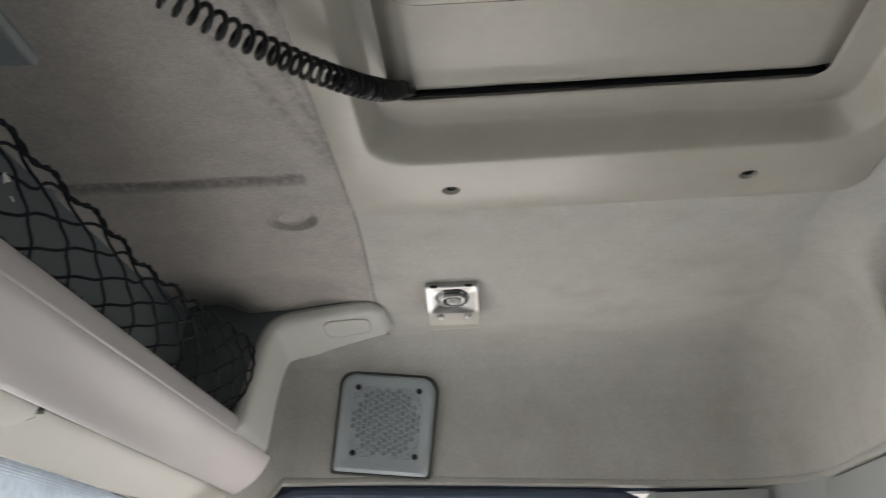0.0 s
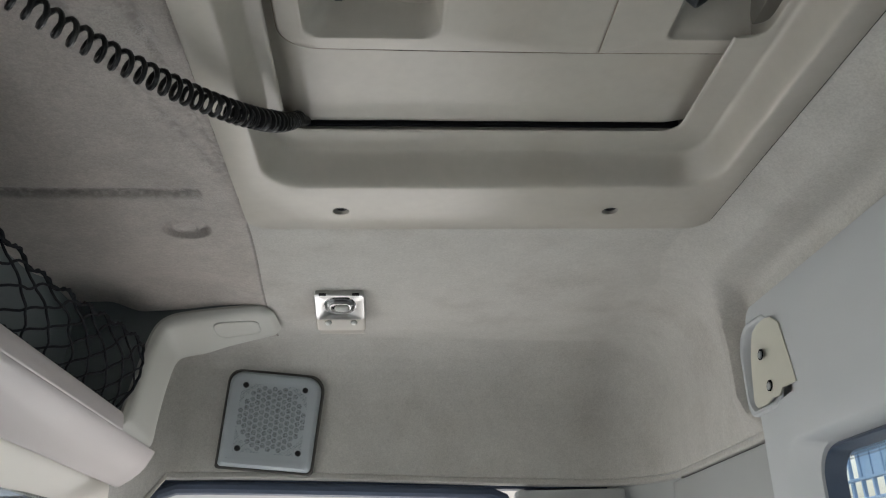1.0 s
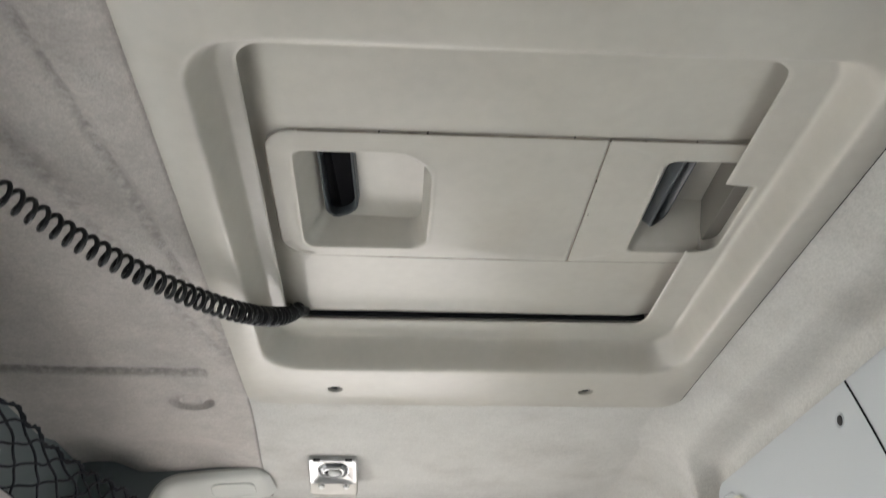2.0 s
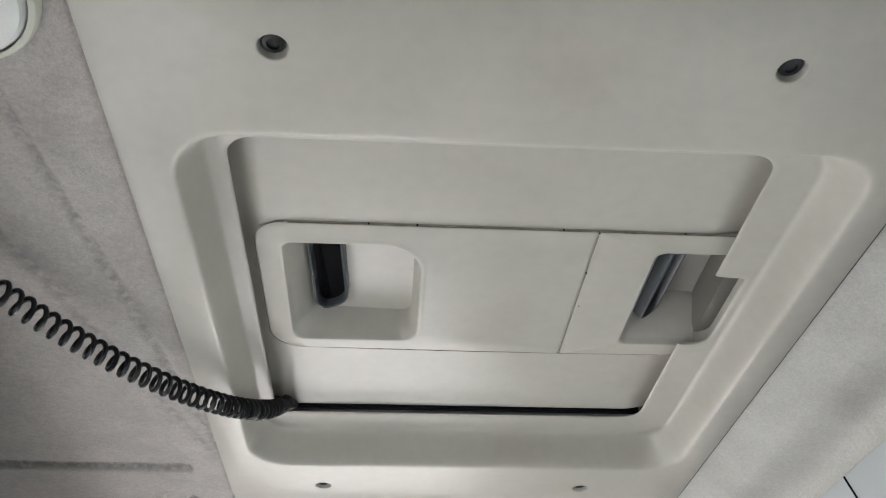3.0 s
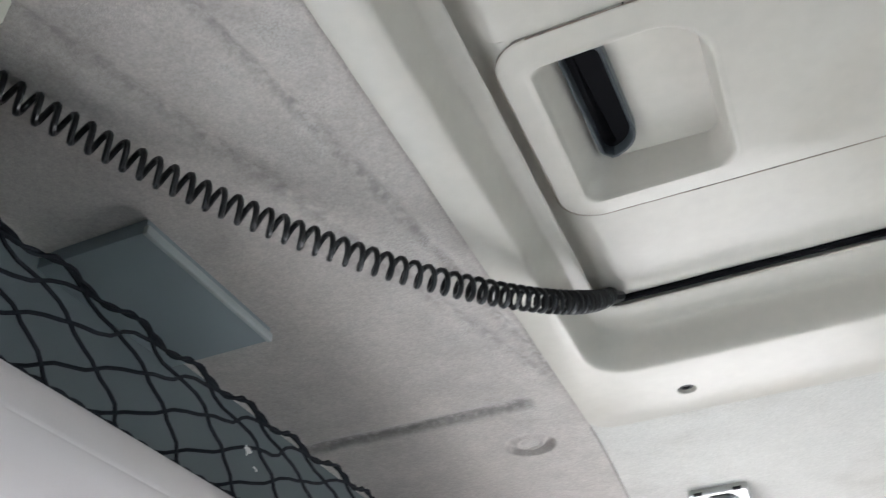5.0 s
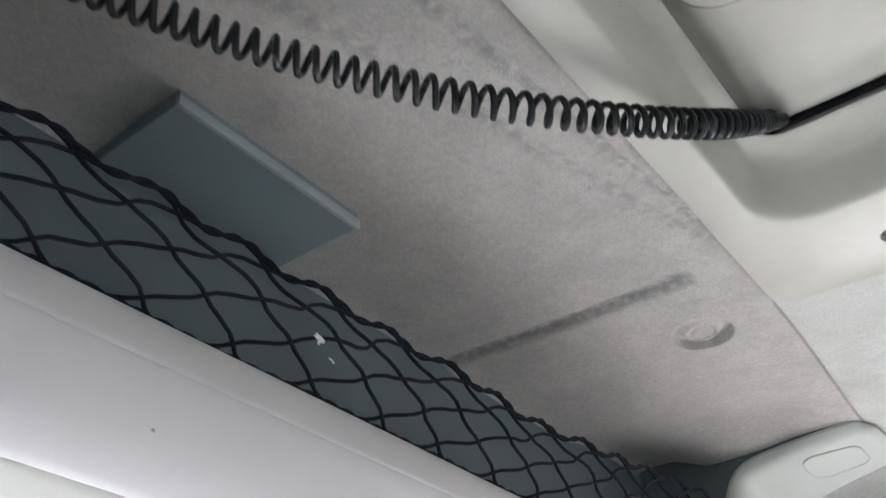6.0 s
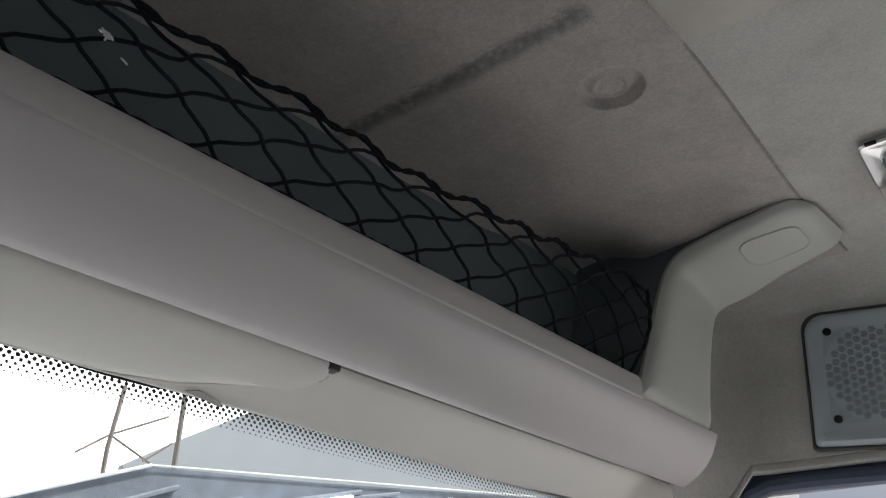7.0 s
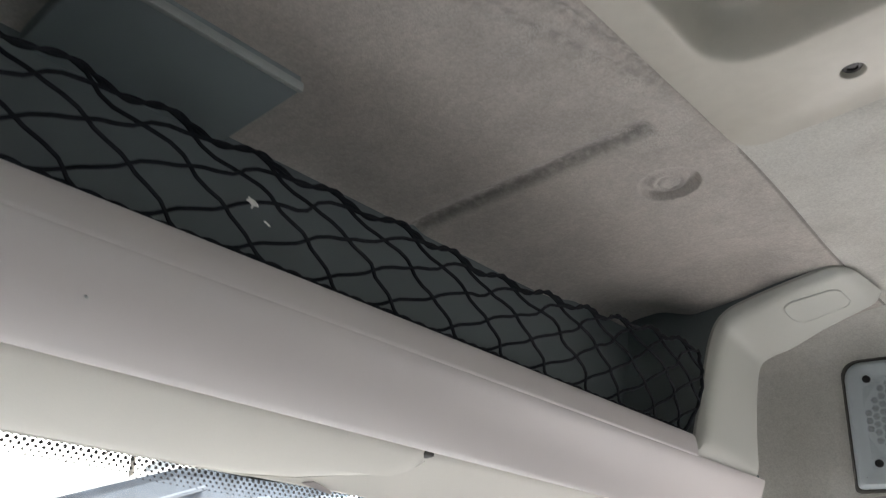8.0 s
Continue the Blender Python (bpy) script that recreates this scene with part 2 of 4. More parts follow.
# ---- mesh helpers ----
def part(name, bm, mat, parent=None, label="", smooth=True, angle=35):
    me = bpy.data.meshes.new(name)
    bmesh.ops.recalc_face_normals(bm, faces=bm.faces)
    if smooth:
        for f in bm.faces:
            f.smooth = True
        for e in bm.edges:
            if len(e.link_faces) == 2 and e.calc_face_angle(0) > radians(angle):
                e.smooth = False
    bm.to_mesh(me)
    bm.free()
    me.materials.append(mat)
    ob = new(name, me)
    if parent:
        ob.parent = parent
    if label:
        ob["label"] = label
    return ob


def thing(name, label, category, group="", kind=""):
    ob = new(name)
    ob.empty_display_size = 0.02
    return tagged(ob, label, category, group, kind)


def box(bm, x0, x1, y0, y1, z0, z1, bevel=0.0, seg=2, m=None):
    mat = Matrix.Translation(((x0 + x1) / 2, (y0 + y1) / 2, (z0 + z1) / 2)) @ Matrix.Diagonal((x1 - x0, y1 - y0, z1 - z0, 1))
    made = bmesh.ops.create_cube(bm, size=1, matrix=(m @ mat) if m else mat)["verts"]
    if bevel:
        es = list({e for v in made for e in v.link_edges})
        bmesh.ops.bevel(bm, geom=es, offset=bevel, segments=seg, profile=0.5, affect="EDGES")
    return bm


def new_box(*a, **k):
    return box(bmesh.new(), *a, **k)


def loops(bm, rings, close=True, cap=False):
    """Skin rings of equally many points, one after the other."""
    vs = [[bm.verts.new(p) for p in ring] for ring in rings]
    for a, b in zip(vs, vs[1:]):
        n = len(a)
        for i in range(n if close else n - 1):
            j = (i + 1) % n
            bm.faces.new((a[i], a[j], b[j], b[i]))
    if cap:
        bm.faces.new(vs[-1])
    return vs


def rounded(x0, x1, y0, y1, r, z, n=6):
    """A rounded rectangle of points at height z. r: one radius, or four: right-far, left-far, left-near, right-near."""
    rs = r if isinstance(r, (tuple, list)) else (r,) * 4
    pts = []
    for k, (cx, cy, sx, sy) in enumerate(((x1, y1, -1, -1), (x0, y1, 1, -1), (x0, y0, 1, 1), (x1, y0, -1, 1))):
        q = rs[k]
        for i in range(n + 1):
            a = radians(90 * k + 90 * i / n)
            pts.append((cx + sx * q + q * math.cos(a), cy + sy * q + q * math.sin(a), z))
    return pts


def tube(bm, pts, radius, sides=6, caps=True):
    """A round bar along points. radius: a number, or a function of the share of the way."""
    rings, up = [], Vector((0.123, 0.456, 0.88)).normalized()
    n = len(pts)
    for i, p in enumerate(pts):
        d = (Vector(pts[min(i + 1, n - 1)]) - Vector(pts[max(i - 1, 0)])).normalized()
        a = up - d * up.dot(d)
        if a.length < 1e-4:
            a = d.orthogonal()
        a.normalize()
        up, b = a, d.cross(a)
        r = radius(i / (n - 1)) if callable(radius) else radius
        rings.append([Vector(p) + (a * math.cos(q) + b * math.sin(q)) * r for q in (2 * math.pi * k / sides for k in range(sides))])
    vs = loops(bm, rings)
    if caps:
        bm.faces.new(vs[0]), bm.faces.new(vs[-1])
    return bm


def extrude_y(bm, profile, y0, y1, steps=1, shift=None):
    """A strip: a profile of (x, z) drawn out along y."""
    rings = []
    for k in range(steps + 1):
        y = y0 + (y1 - y0) * k / steps
        rings.append([(x + (shift(y)[0] if shift else 0), y, z + (shift(y)[1] if shift else 0)) for x, z in profile])
    return loops(bm, rings, close=False)


def disc(bm, m, r, depth, n=16, dome=0.0):
    """A short cylinder with its face at the local origin, standing back along local -z."""
    rings = [[m @ Vector((rr * math.cos(2 * math.pi * k / n), rr * math.sin(2 * math.pi * k / n), zz)) for k in range(n)]
             for rr, zz in ((r, -depth), (r, -0.12 * r), (r * 0.88, dome * 0.4), (r * 0.5, dome))]
    loops(bm, rings, cap=True)
    return bm


def smoothstep(a, b, x):
    t = min(max((x - a) / (b - a), 0.0), 1.0)
    return t * t * (3 - 2 * t)


# ---- the shell of the cab ----
Z_CEIL = 1.708
X_FRONT, X_REAR, Y_DRIVER = -0.62, 0.435, -1.17


def wall_y(x):
    return 0.926 + 0.09 * (x + 0.34)


LEVELS = [(0.0, 1.475), (0.0, 1.52), (0.001, 1.58), (0.005, 1.611), (0.007, 1.620), (0.010, 1.631), (0.013, 1.641), (0.0185, 1.653), (0.026, 1.667), (0.045, 1.686), (0.07, 1.699), (0.09, 1.705), (0.11, Z_CEIL)]


def hem_z(x):
    """The lining's lower edge: level over the door, falling along the front pillar."""
    return 1.459 - 0.020 * smoothstep(-0.45, 0.35, x) - max(-0.527 - x, 0.0) * 1.6


def lining():
    """The side and rear lining, which turns from the ceiling down into the walls round a soft corner."""
    bm = bmesh.new()
    R, RF = 0.11, 0.115
    na = Vector((0.09, -1, 0)).normalized()
    cx = X_REAR - R
    cy = wall_y(cx) - R * 1.004
    fx = -0.475
    fy = wall_y(fx) - RF
    a0 = math.atan2(-na.y, -na.x)
    plan = []
    for i in range(6):
        plan.append(((fx - RF, fy - 0.02 + 0.02 * i / 6), (1, 0)))
    for i in range(12):
        a = math.pi + (a0 - math.pi) * i / 12
        plan.append(((fx + RF * math.cos(a), fy + RF * math.sin(a)), (-math.cos(a), -math.sin(a))))
    for i in range(25):
        x = fx + (cx - fx) * i / 25
        plan.append(((x, wall_y(x)), (na.x, na.y)))
    for i in range(10):
        a = a0 + (0 - a0) * i / 9
        plan.append(((cx + R * math.cos(a), cy + R * math.sin(a)), (-math.cos(a), -math.sin(a))))
    back = [cy - (cy - 0.56) * i / 10 for i in range(1, 11)] + [0.56 - 0.005 * i for i in range(1, 37)] + [0.38 - (0.38 - Y_DRIVER) * i / 50 for i in range(1, 51)]
    plan += [((X_REAR, y), (-1, 0)) for y in back]
    levels = [LEVELS[0]]
    for (d0, z0), (d1, z1) in zip(LEVELS, LEVELS[1:]):
        n = max(1, round((z1 - z0) / 0.005))
        levels += [(d0 + (d1 - d0) * k / n, z0 + (z1 - z0) * k / n) for k in range(1, n + 1)]
    rings = []
    for inset, z in [(-0.014, None), (-0.006, 0.0), (0.001, 0.001), (0.003, 0.004), (0.002, 0.010), (-0.002, 0.0145)] + levels:
        ring = []
        for (x, y), (nx, ny) in plan:
            h = hem_z(x)
            zz = h + 0.006 if z is None else (h + z if z < 1 else max(z, 0) if z > 1.5 else z - 1.475 + h + 0.016)
            d = max(inset, -0.014)
            if nx < -0.9:
                # a soft cove round the rear panel's edge
                away = math.hypot(max(y - 0.40, 0), max(zz - 1.60, 0)) - 0.018
                d += (0.034 * smoothstep(0.150, 0.064, away) * smoothstep(0.040, 0.058, away) - 0.008 * smoothstep(0.05, 0.03, away)) * smoothstep(1.445, 1.50, zz)
            if x < -0.38 and 1.47 < zz < 1.66:
                fold = (x + 0.452 + 0.30 * (1.60 - zz)) / 0.016
                d += 0.0055 * math.exp(-fold * fold) * smoothstep(1.47, 1.50, zz) * smoothstep(1.65, 1.60, zz)
            ring.append((x + nx * d, y + ny * d, zz))
        rings.append(ring)
    loops(bm, rings, close=False)
    return bm


def ceiling_field(x, y):
    return Z_CEIL + 0.0012 * noise.noise((x * 6, y * 6, 0.3))


def seam_x(y):
    return -0.3015 - 0.019 * smoothstep(0.29, 0.70, y)


def main_ceiling():
    bm = bmesh.new()
    x1 = X_REAR - 0.11
    ring_rows = []
    nx, ny = 40, 90
    for i in range(nx + 1):
        row = []
        for j in range(ny + 1):
            x = -0.30 + (x1 + 0.30) * i / nx
            far = wall_y(x) - 0.1095
            y = Y_DRIVER + (far - Y_DRIVER) * j / ny
            x0 = seam_x(y)
            x = x0 + (x1 - x0) * (0.005 * i if i < 6 else 0.025 + 0.975 * (i - 5) / (nx - 5))
            edge = min((x1 - x) / 0.04, (far - y) / 0.04, 1.0)
            z = Z_CEIL + (ceiling_field(x, y) - Z_CEIL) * max(edge, 0) + 0.0012 * (1 - smoothstep(0, 0.004, x - x0)) * smoothstep(0.76, 0.68, y)
            row.append(bm.verts.new((x, y, z)))
        ring_rows.append(row)
    for a, b in zip(ring_rows, ring_rows[1:]):
        for j in range(ny):
            cx, cy = (a[j].co.x + b[j].co.x) / 2, (a[j].co.y + a[j + 1].co.y) / 2
            if -0.275 < cx < 0.30 and -0.50 < cy < 0.26:
                continue
            bm.faces.new((a[j], b[j], b[j + 1], a[j + 1]))
    bmesh.ops.remove_doubles(bm, verts=bm.verts, dist=1e-6)
    return bm


def front_field(x, y):
    """The front headliner: flat, then falling to the shelf's back; a pressed groove, a crease and a round dimple."""
    z = Z_CEIL - 0.10 * smoothstep(-0.63, -0.80, x)
    # the pressed groove across, its inner end blunt
    along = smoothstep(-0.343, -0.352, x) * 1.0
    dy = (y - 0.209 - 0.012 * (x + 0.45)) / 0.010
    z += 0.006 * along * math.exp(-dy * dy)
    # crease beside the hatch
    for x0, lean, deep, wide in ((-0.3185, 0.118, 0.0045, 0.0055), (-0.350, 0.26, 0.0040, 0.008)):
        dx = (x - x0 - lean * (y - 0.02) + 0.004 * math.sin(y * 9)) / wide
        z += deep * math.exp(-dx * dx) * smoothstep(-0.9, -0.4, y) * smoothstep(0.20, 0.10, y)
    # round pressed dimple
    r = math.hypot(x + 0.386, y - 0.3195)
    side = 0.5 + 0.5 * (y - 0.3195) / max(r, 0.004)
    ring = smoothstep(0.0335, 0.0285, r) * smoothstep(0.0150, 0.0240, r)
    z += (0.0030 + 0.0085 * side) * ring + 0.0016 * smoothstep(0.020, 0.012, r) + 0.0018 * math.exp(-((r - 0.0120) / 0.0018) ** 2)
    # it lies higher behind the corner trim and curves down to meet the shelf's end cheek
    deep = smoothstep(-0.320, -0.450, x)
    z += 0.022 * deep * smoothstep(0.44, 0.585, y) * smoothstep(0.80, 0.70, y)
    z -= 0.020 * deep * smoothstep(0.590, 0.672, y) ** 1.5 * smoothstep(-0.600, -0.530, x)
    z += 0.0012 * noise.noise((x * 7, y * 7, 1.7))
    z += 0.0012 * smoothstep(-0.004, 0.0, x - seam_x(y)) * smoothstep(0.76, 0.68, y)
    return z


def front_ceiling():
    bm = bmesh.new()
    xs = [0.0, 0.0012, 0.0025, 0.004, 0.006] + [0.006 + 0.0022 * i for i in range(1, 137)]
    xs += [xs[-1] + 0.012 * i for i in range(1, 20)]
    ys = [Y_DRIVER + 0.03 * i for i in range(24)]
    ys = [y for y in ys if y < -0.5] + [-0.5 + 0.02 * i for i in range(33)] + [0.16 + 0.0022 * i for i in range(96)]
    ys += [ys[-1] + 0.012 * i for i in range(1, 46)]
    grid = []
    for d in xs:
        row = []
        for y in ys:
            x = seam_x(y) - 0.00005 - d
            y = min(y, wall_y(x) - 0.1095)
            row.append(bm.verts.new((x, y, front_field(x, y))))
        grid.append(row)
    for a, b in zip(grid, grid[1:]):
        for j in range(len(ys) - 1):
            bm.faces.new((a[j], a[j + 1], b[j + 1], b[j]))
    bmesh.ops.dissolve_degenerate(bm, dist=1e-5, edges=bm.edges)
    return bm


tagged(part("ceiling", main_ceiling(), M_LINER), "grey-beige fabric headliner with faint stains", "ceiling", kind="structure")
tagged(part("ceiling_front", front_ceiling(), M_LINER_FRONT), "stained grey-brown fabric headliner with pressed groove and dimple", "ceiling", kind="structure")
tagged(part("wall_lining", lining(), M_LINER), "beige fabric side lining curving into the ceiling", "wall lining", kind="structure")


def slab(name, label, *a, mat=M_CAB):
    return tagged(part(name, new_box(*a), mat, smooth=False), label, "wall", kind="structure")


# outer shell, closed round the lining; the windows are left open
slab("roof", "grey roof shell above the headliner", -0.90, 0.56, -1.26, 1.10, 1.86, 1.90)
slab("floor", "dark rubber cab floor", -0.90, 0.56, -1.26, 1.10, -0.05, 0.0, mat=M_FLOOR)
slab("cab_base", "plain grey base under the cab", -0.80, 0.50, -1.10, 0.95, -1.30, -0.054)
slab("wall_front", "plain grey wall closing the front under the windscreen", -0.90, -0.86, -1.22, 1.05, 0.0, 0.70)
slab("wall_front_top", "grey shell over the windscreen", -0.72, -0.68, -1.22, 1.05, 1.455, 1.86)
# unseen slab, added pale so that it throws light up to the header
slab("bounce_slab", "unseen pale slab added to bounce light up under the windscreen", -0.86, -0.42, -1.20, 1.02, 0.66, 0.74, mat=M_BOUNCE)
slab("wall_rear_shell", "grey rear shell of the cab", 0.50, 0.54, -1.22, 1.05, 0.0, 0.98)
slab("wall_rear_shell_top", "grey rear shell of the cab above the window", 0.50, 0.54, -1.22, 1.05, 1.42, 1.86)
slab("wall_rear_shell_side", "grey rear shell beside the window", 0.50, 0.54, 0.50, 1.05, 0.98, 1.42)
slab("wall_rear_shell_far", "grey rear shell beside the window", 0.50, 0.54, -1.22, -0.55, 0.98, 1.42)
# unseen windowless wall, added to keep light out on this side
slab("wall_driver_blocker", "unseen dark wall added to keep light out behind the driver", -0.90, 0.54, -1.26, -1.20, 0.0, 1.86)
slab("wall_passenger_low", "grey passenger door lining", -0.90, 0.54, 1.02, 1.06, 0.0, 1.10)
slab("wall_passenger_top", "grey shell over the passenger door", -0.90, 0.54, 1.04, 1.08, 1.475, 1.86)
slab("wall_passenger_front", "grey pillar beside the passenger door", -0.90, -0.66, 1.02, 1.06, 0.74, 1.45)
slab("wall_passenger_rear", "grey panel behind the passenger door", 0.16, 0.54, 1.02, 1.06, 0.74, 1.45)


# ---- roof hatch ----
def hatch_ring(x0, x1, y0, y1, r, z, notch=0.0, n=7):
    """A rounded rectangle whose right side may step back by notch beside the second grip."""
    pts = rounded(x0, x1, y0, y1, r, z, n)
    side = []
    for y, k in ((-0.226, 0), (-0.2005, 0), (-0.1995, 0.5), (-0.1985, 1), (-0.16, 1), (-0.11, 1), (-0.088, 1), (-0.080, 0.93), (-0.074, 0.7), (-0.071, 0.35), (-0.070, 0), (-0.04, 0)):
        side.append((x1 + notch * k, y, z))
    return pts + side


def hatch_frame():
    bm = bmesh.new()
    rings = [
        hatch_ring(-0.298, 0.319, -0.575, 0.302, 0.030, 1.716),
        hatch_ring(-0.300, 0.321, -0.577, 0.304, 0.032, 1.7035),
        hatch_ring(-0.299, 0.320, -0.576, 0.303, 0.031, 1.7010),
        hatch_ring(-0.297, 0.318, -0.574, 0.301, 0.030, 1.7000),
    ]
    for k in range(15):
        f = k / 14
        z = 1.7000 + 0.0405 * (0.12 * f + 0.88 * smoothstep(0.12, 0.86, f))
        if k == 0:
            z = 1.7
        rings.append(hatch_ring(-0.2660 + 0.0240 * f, 0.2940 - 0.0310 * f, -0.4240 + 0.0400 * f, 0.1820 - 0.0300 * f, 0.052 - 0.014 * f, z))
    # the inner ledge ends in a thin lip, undercut so that the blind runs on into the dark behind it
    for x0, x1, y0, y1, r, z, notch in ((-0.2385, 0.2615, -0.3815, 0.147, 0.035, 1.7410, 0.0), (-0.2335, 0.2335, -0.3750, 0.1165, 0.024, 1.7418, 0.0262), (-0.2312, 0.2300, -0.3728, 0.1142, 0.0225, 1.7424, 0.0292),
                                       (-0.2302, 0.2284, -0.3718, 0.1132, 0.022, 1.7434, 0.0305), (-0.2302, 0.2284, -0.3718, 0.1132, 0.022, 1.7444, 0.0305), (-0.2325, 0.2330, -0.3760, 0.1150, 0.022, 1.7456, 0.0280), (-0.2400, 0.2460, -0.3900, 0.1180, 0.022, 1.7465, 0.0180), (-0.2420, 0.2500, -0.3920, 0.1180, 0.022, 1.7800, 0.0150)):
        rings.append(hatch_ring(x0, x1, y0, y1, r, z, notch))
    outer = loops(bm, rings[:4])
    inner = loops(bm, rings[4:])
    rim = [v for v in outer[-1]] + [v for v in inner[0]]
    edges = [e for e in bm.edges if len(e.link_faces) == 1 and abs(e.verts[0].co.z - 1.7) < 1e-5 and abs(e.verts[1].co.z - 1.7) < 1e-5]
    for x, y in SCREWS:
        made = loops(bm, [[(x + r * math.cos(a), y + r * math.sin(a), z) for a in (2 * math.pi * k / 20 for k in range(20))] for r, z in ((0.0112, 1.7), (0.0104, 1.7008), (0.0098, 1.7045), (0.0092, 1.7075))], cap=True)
        edges += [bm.edges.get((made[0][k], made[0][(k + 1) % 20])) for k in range(20)]
    bmesh.ops.triangle_fill(bm, edges=edges, use_beauty=True)
    return bm


SCREWS = ((-0.175, 0.245), (0.175, 0.245), (-0.175, -0.500), (0.175, -0.499))
hatch = thing("roof_hatch", "cream plastic roof hatch surround with recessed blind and two grips", "roof hatch")
part("trim_frame", hatch_frame(), M_TRIM, hatch)
# dark tube drawn as the shadow line where the frame stands off the fabric
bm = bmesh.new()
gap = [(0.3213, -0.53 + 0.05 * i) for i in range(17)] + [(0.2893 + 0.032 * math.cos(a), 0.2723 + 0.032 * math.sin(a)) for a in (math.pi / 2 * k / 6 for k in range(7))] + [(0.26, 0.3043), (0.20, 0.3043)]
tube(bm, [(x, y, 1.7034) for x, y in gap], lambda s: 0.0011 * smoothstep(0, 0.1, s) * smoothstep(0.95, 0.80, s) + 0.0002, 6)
part("edge_shadow", bm, M_DARK, hatch, "dark tube drawn as the shadow line at the frame's edge")
part("hatch_backing", new_box(-0.30, 0.32, -0.58, 0.30, 1.835, 1.85), M_DARK, hatch, "dark closed void above the blind", smooth=False)


def blind_panel(y0, y1, curve0, curve1, far_roll, x_end=0.285):
    """One leaf of the blind: a thin board that turns up into its guide rails at both sides."""
    bm = bmesh.new()
    n, rows = 80, 16
    grid = []
    for j in range(rows + 1):
        v = j / rows
        row = []
        for i in range(n + 1):
            x = -0.245 + (x_end + 0.245) * i / n
            a, b = y0 + curve0(x), y1 + curve1(x)
            y = a + (b - a) * v
            roll = -0.0035 * smoothstep(0.030, 0.004, b - y) if far_roll else 0.0
            row.append((x, y, 1.7555 + roll + 0.011 * smoothstep(-0.205, -0.236, x) + 0.006 * smoothstep(0.206, 0.252, x)))
        grid.append(row)
    loops(bm, grid, close=False)
    top = [[(x, y, z + 0.006) for x, y, z in row] for row in grid]
    loops(bm, top, close=False)
    loops(bm, [grid[0], top[0]], close=False)
    loops(bm, [grid[-1], top[-1]], close=False)
    return bm


def bow_far(x):
    return -0.030 + 0.004 * (1 - ((x - 0.05) / 0.28) ** 2)


def bow_near(x):
    return -0.252 + 0.003 * (x + 0.2)


part("blind_leaf", blind_panel(-0.44, 0.0, lambda x: 0.0, lambda x: bow_near(x) - 0.0005, False), M_TRIM, hatch)
part("blind_leaf", blind_panel(0.0, 0.1070, lambda x: bow_far(x) + 0.0004, lambda x: 0.0, True), M_TRIM, hatch)


def grip_plate(x0, x1, radii, pocket, pocket_r, floor, floor_z, soft=(1, 1, 1, 1)):
    """A cover plate with a moulded grip pocket; its floor lies deeper at one end."""
    bm = bmesh.new()
    n = 8

    def bent(pts, far, near):
        out = []
        for x, y, z in pts:
            k = (y + 0.14) / 0.11
            t = (bow_far(x) - (-0.030)) if k > 0 else (bow_near(x) + 0.252)
            out.append((x, y + t * min(abs(k), 1), z))
        return out

    y0, y1 = -0.252, -0.030
    rings = [bent(rounded(x0, x1, y0, y1, radii, 1.7600, n), 0, 0),
             bent(rounded(x0, x1, y0, y1, radii, 1.7540, n), 0, 0),
             bent(rounded(x0 + 0.0012, x1 - 0.0012, y0 + 0.0012, y1 - 0.0012, radii, 1.7528, n), 0, 0)]
    if x0 < 0:
        rings.append(bent(rounded(x0 + 0.012, x1 - 0.004, y0 + 0.010, y1 - 0.010, radii, 1.7520, n), 0, 0))
    px0, px1, py0, py1 = pocket
    for d, z in ((0.0080, 1.7520), (0.0058, 1.7516), (0.0036, 1.7511), (0.0020, 1.7513), (0.0008, 1.7526), (0.0, 1.7544), (-0.0012, 1.7580), (-0.0030, 1.7625)):
        left, right, near, far = (d * k if d < 0 else d for k in soft)
        rings.append(rounded(px0 - left, px1 + right, py0 - near, py1 + far, pocket_r, z, n))
    fx0, fx1, fy0, fy1 = floor
    mid = rounded(fx0, fx1, fy0, fy1, 0.014, 0, n)
    lo, hi = floor_z
    deep = [(x, y, lo + (hi - lo) * (x - fx0) / (fx1 - fx0)) for x, y, _ in mid]
    rings.append(deep)
    inner = [(fx0 + (x - fx0) * 0.8 + 0.1 * (fx1 - fx0), fy0 + (y - fy0) * 0.8 + 0.1 * (fy1 - fy0)) for x, y, _ in mid]
    rings.append([(x, y, lo + (hi - lo) * (x - fx0) / (fx1 - fx0) + 0.001) for x, y in inner])
    loops(bm, rings, cap=True)
    return bm


def slot(cx, cy, half_x, half_y, z, tilt, lean, r=(0.022, 0.010, 0.006, 0.006), wide=0.004):
    """The raised rim, the slate walls and the dark inside of a grip's slot."""
    m = Matrix.Translation((cx, cy, z)) @ Euler((0, radians(tilt), radians(lean))).to_matrix().to_4x4()
    rim, hole = bmesh.new(), bmesh.new()

    def ring(d, h):
        return [m @ Vector(p) for p in rounded(-half_x - d, half_x + d, -half_y - d, half_y + d, [max(q + d * 0.8, 0.001) for q in r], h)]

    loops(rim, [ring(wide, 0.012), ring(wide - 0.0008, -0.0012), ring(wide - 0.0022, -0.0024), ring(0.0006, -0.0016), ring(-0.0004, 0.0010), ring(-0.0012, 0.0085)])
    loops(hole, [ring(-0.0008, 0.0075), ring(-0.0050, 0.0085)], cap=True)
    return rim, hole


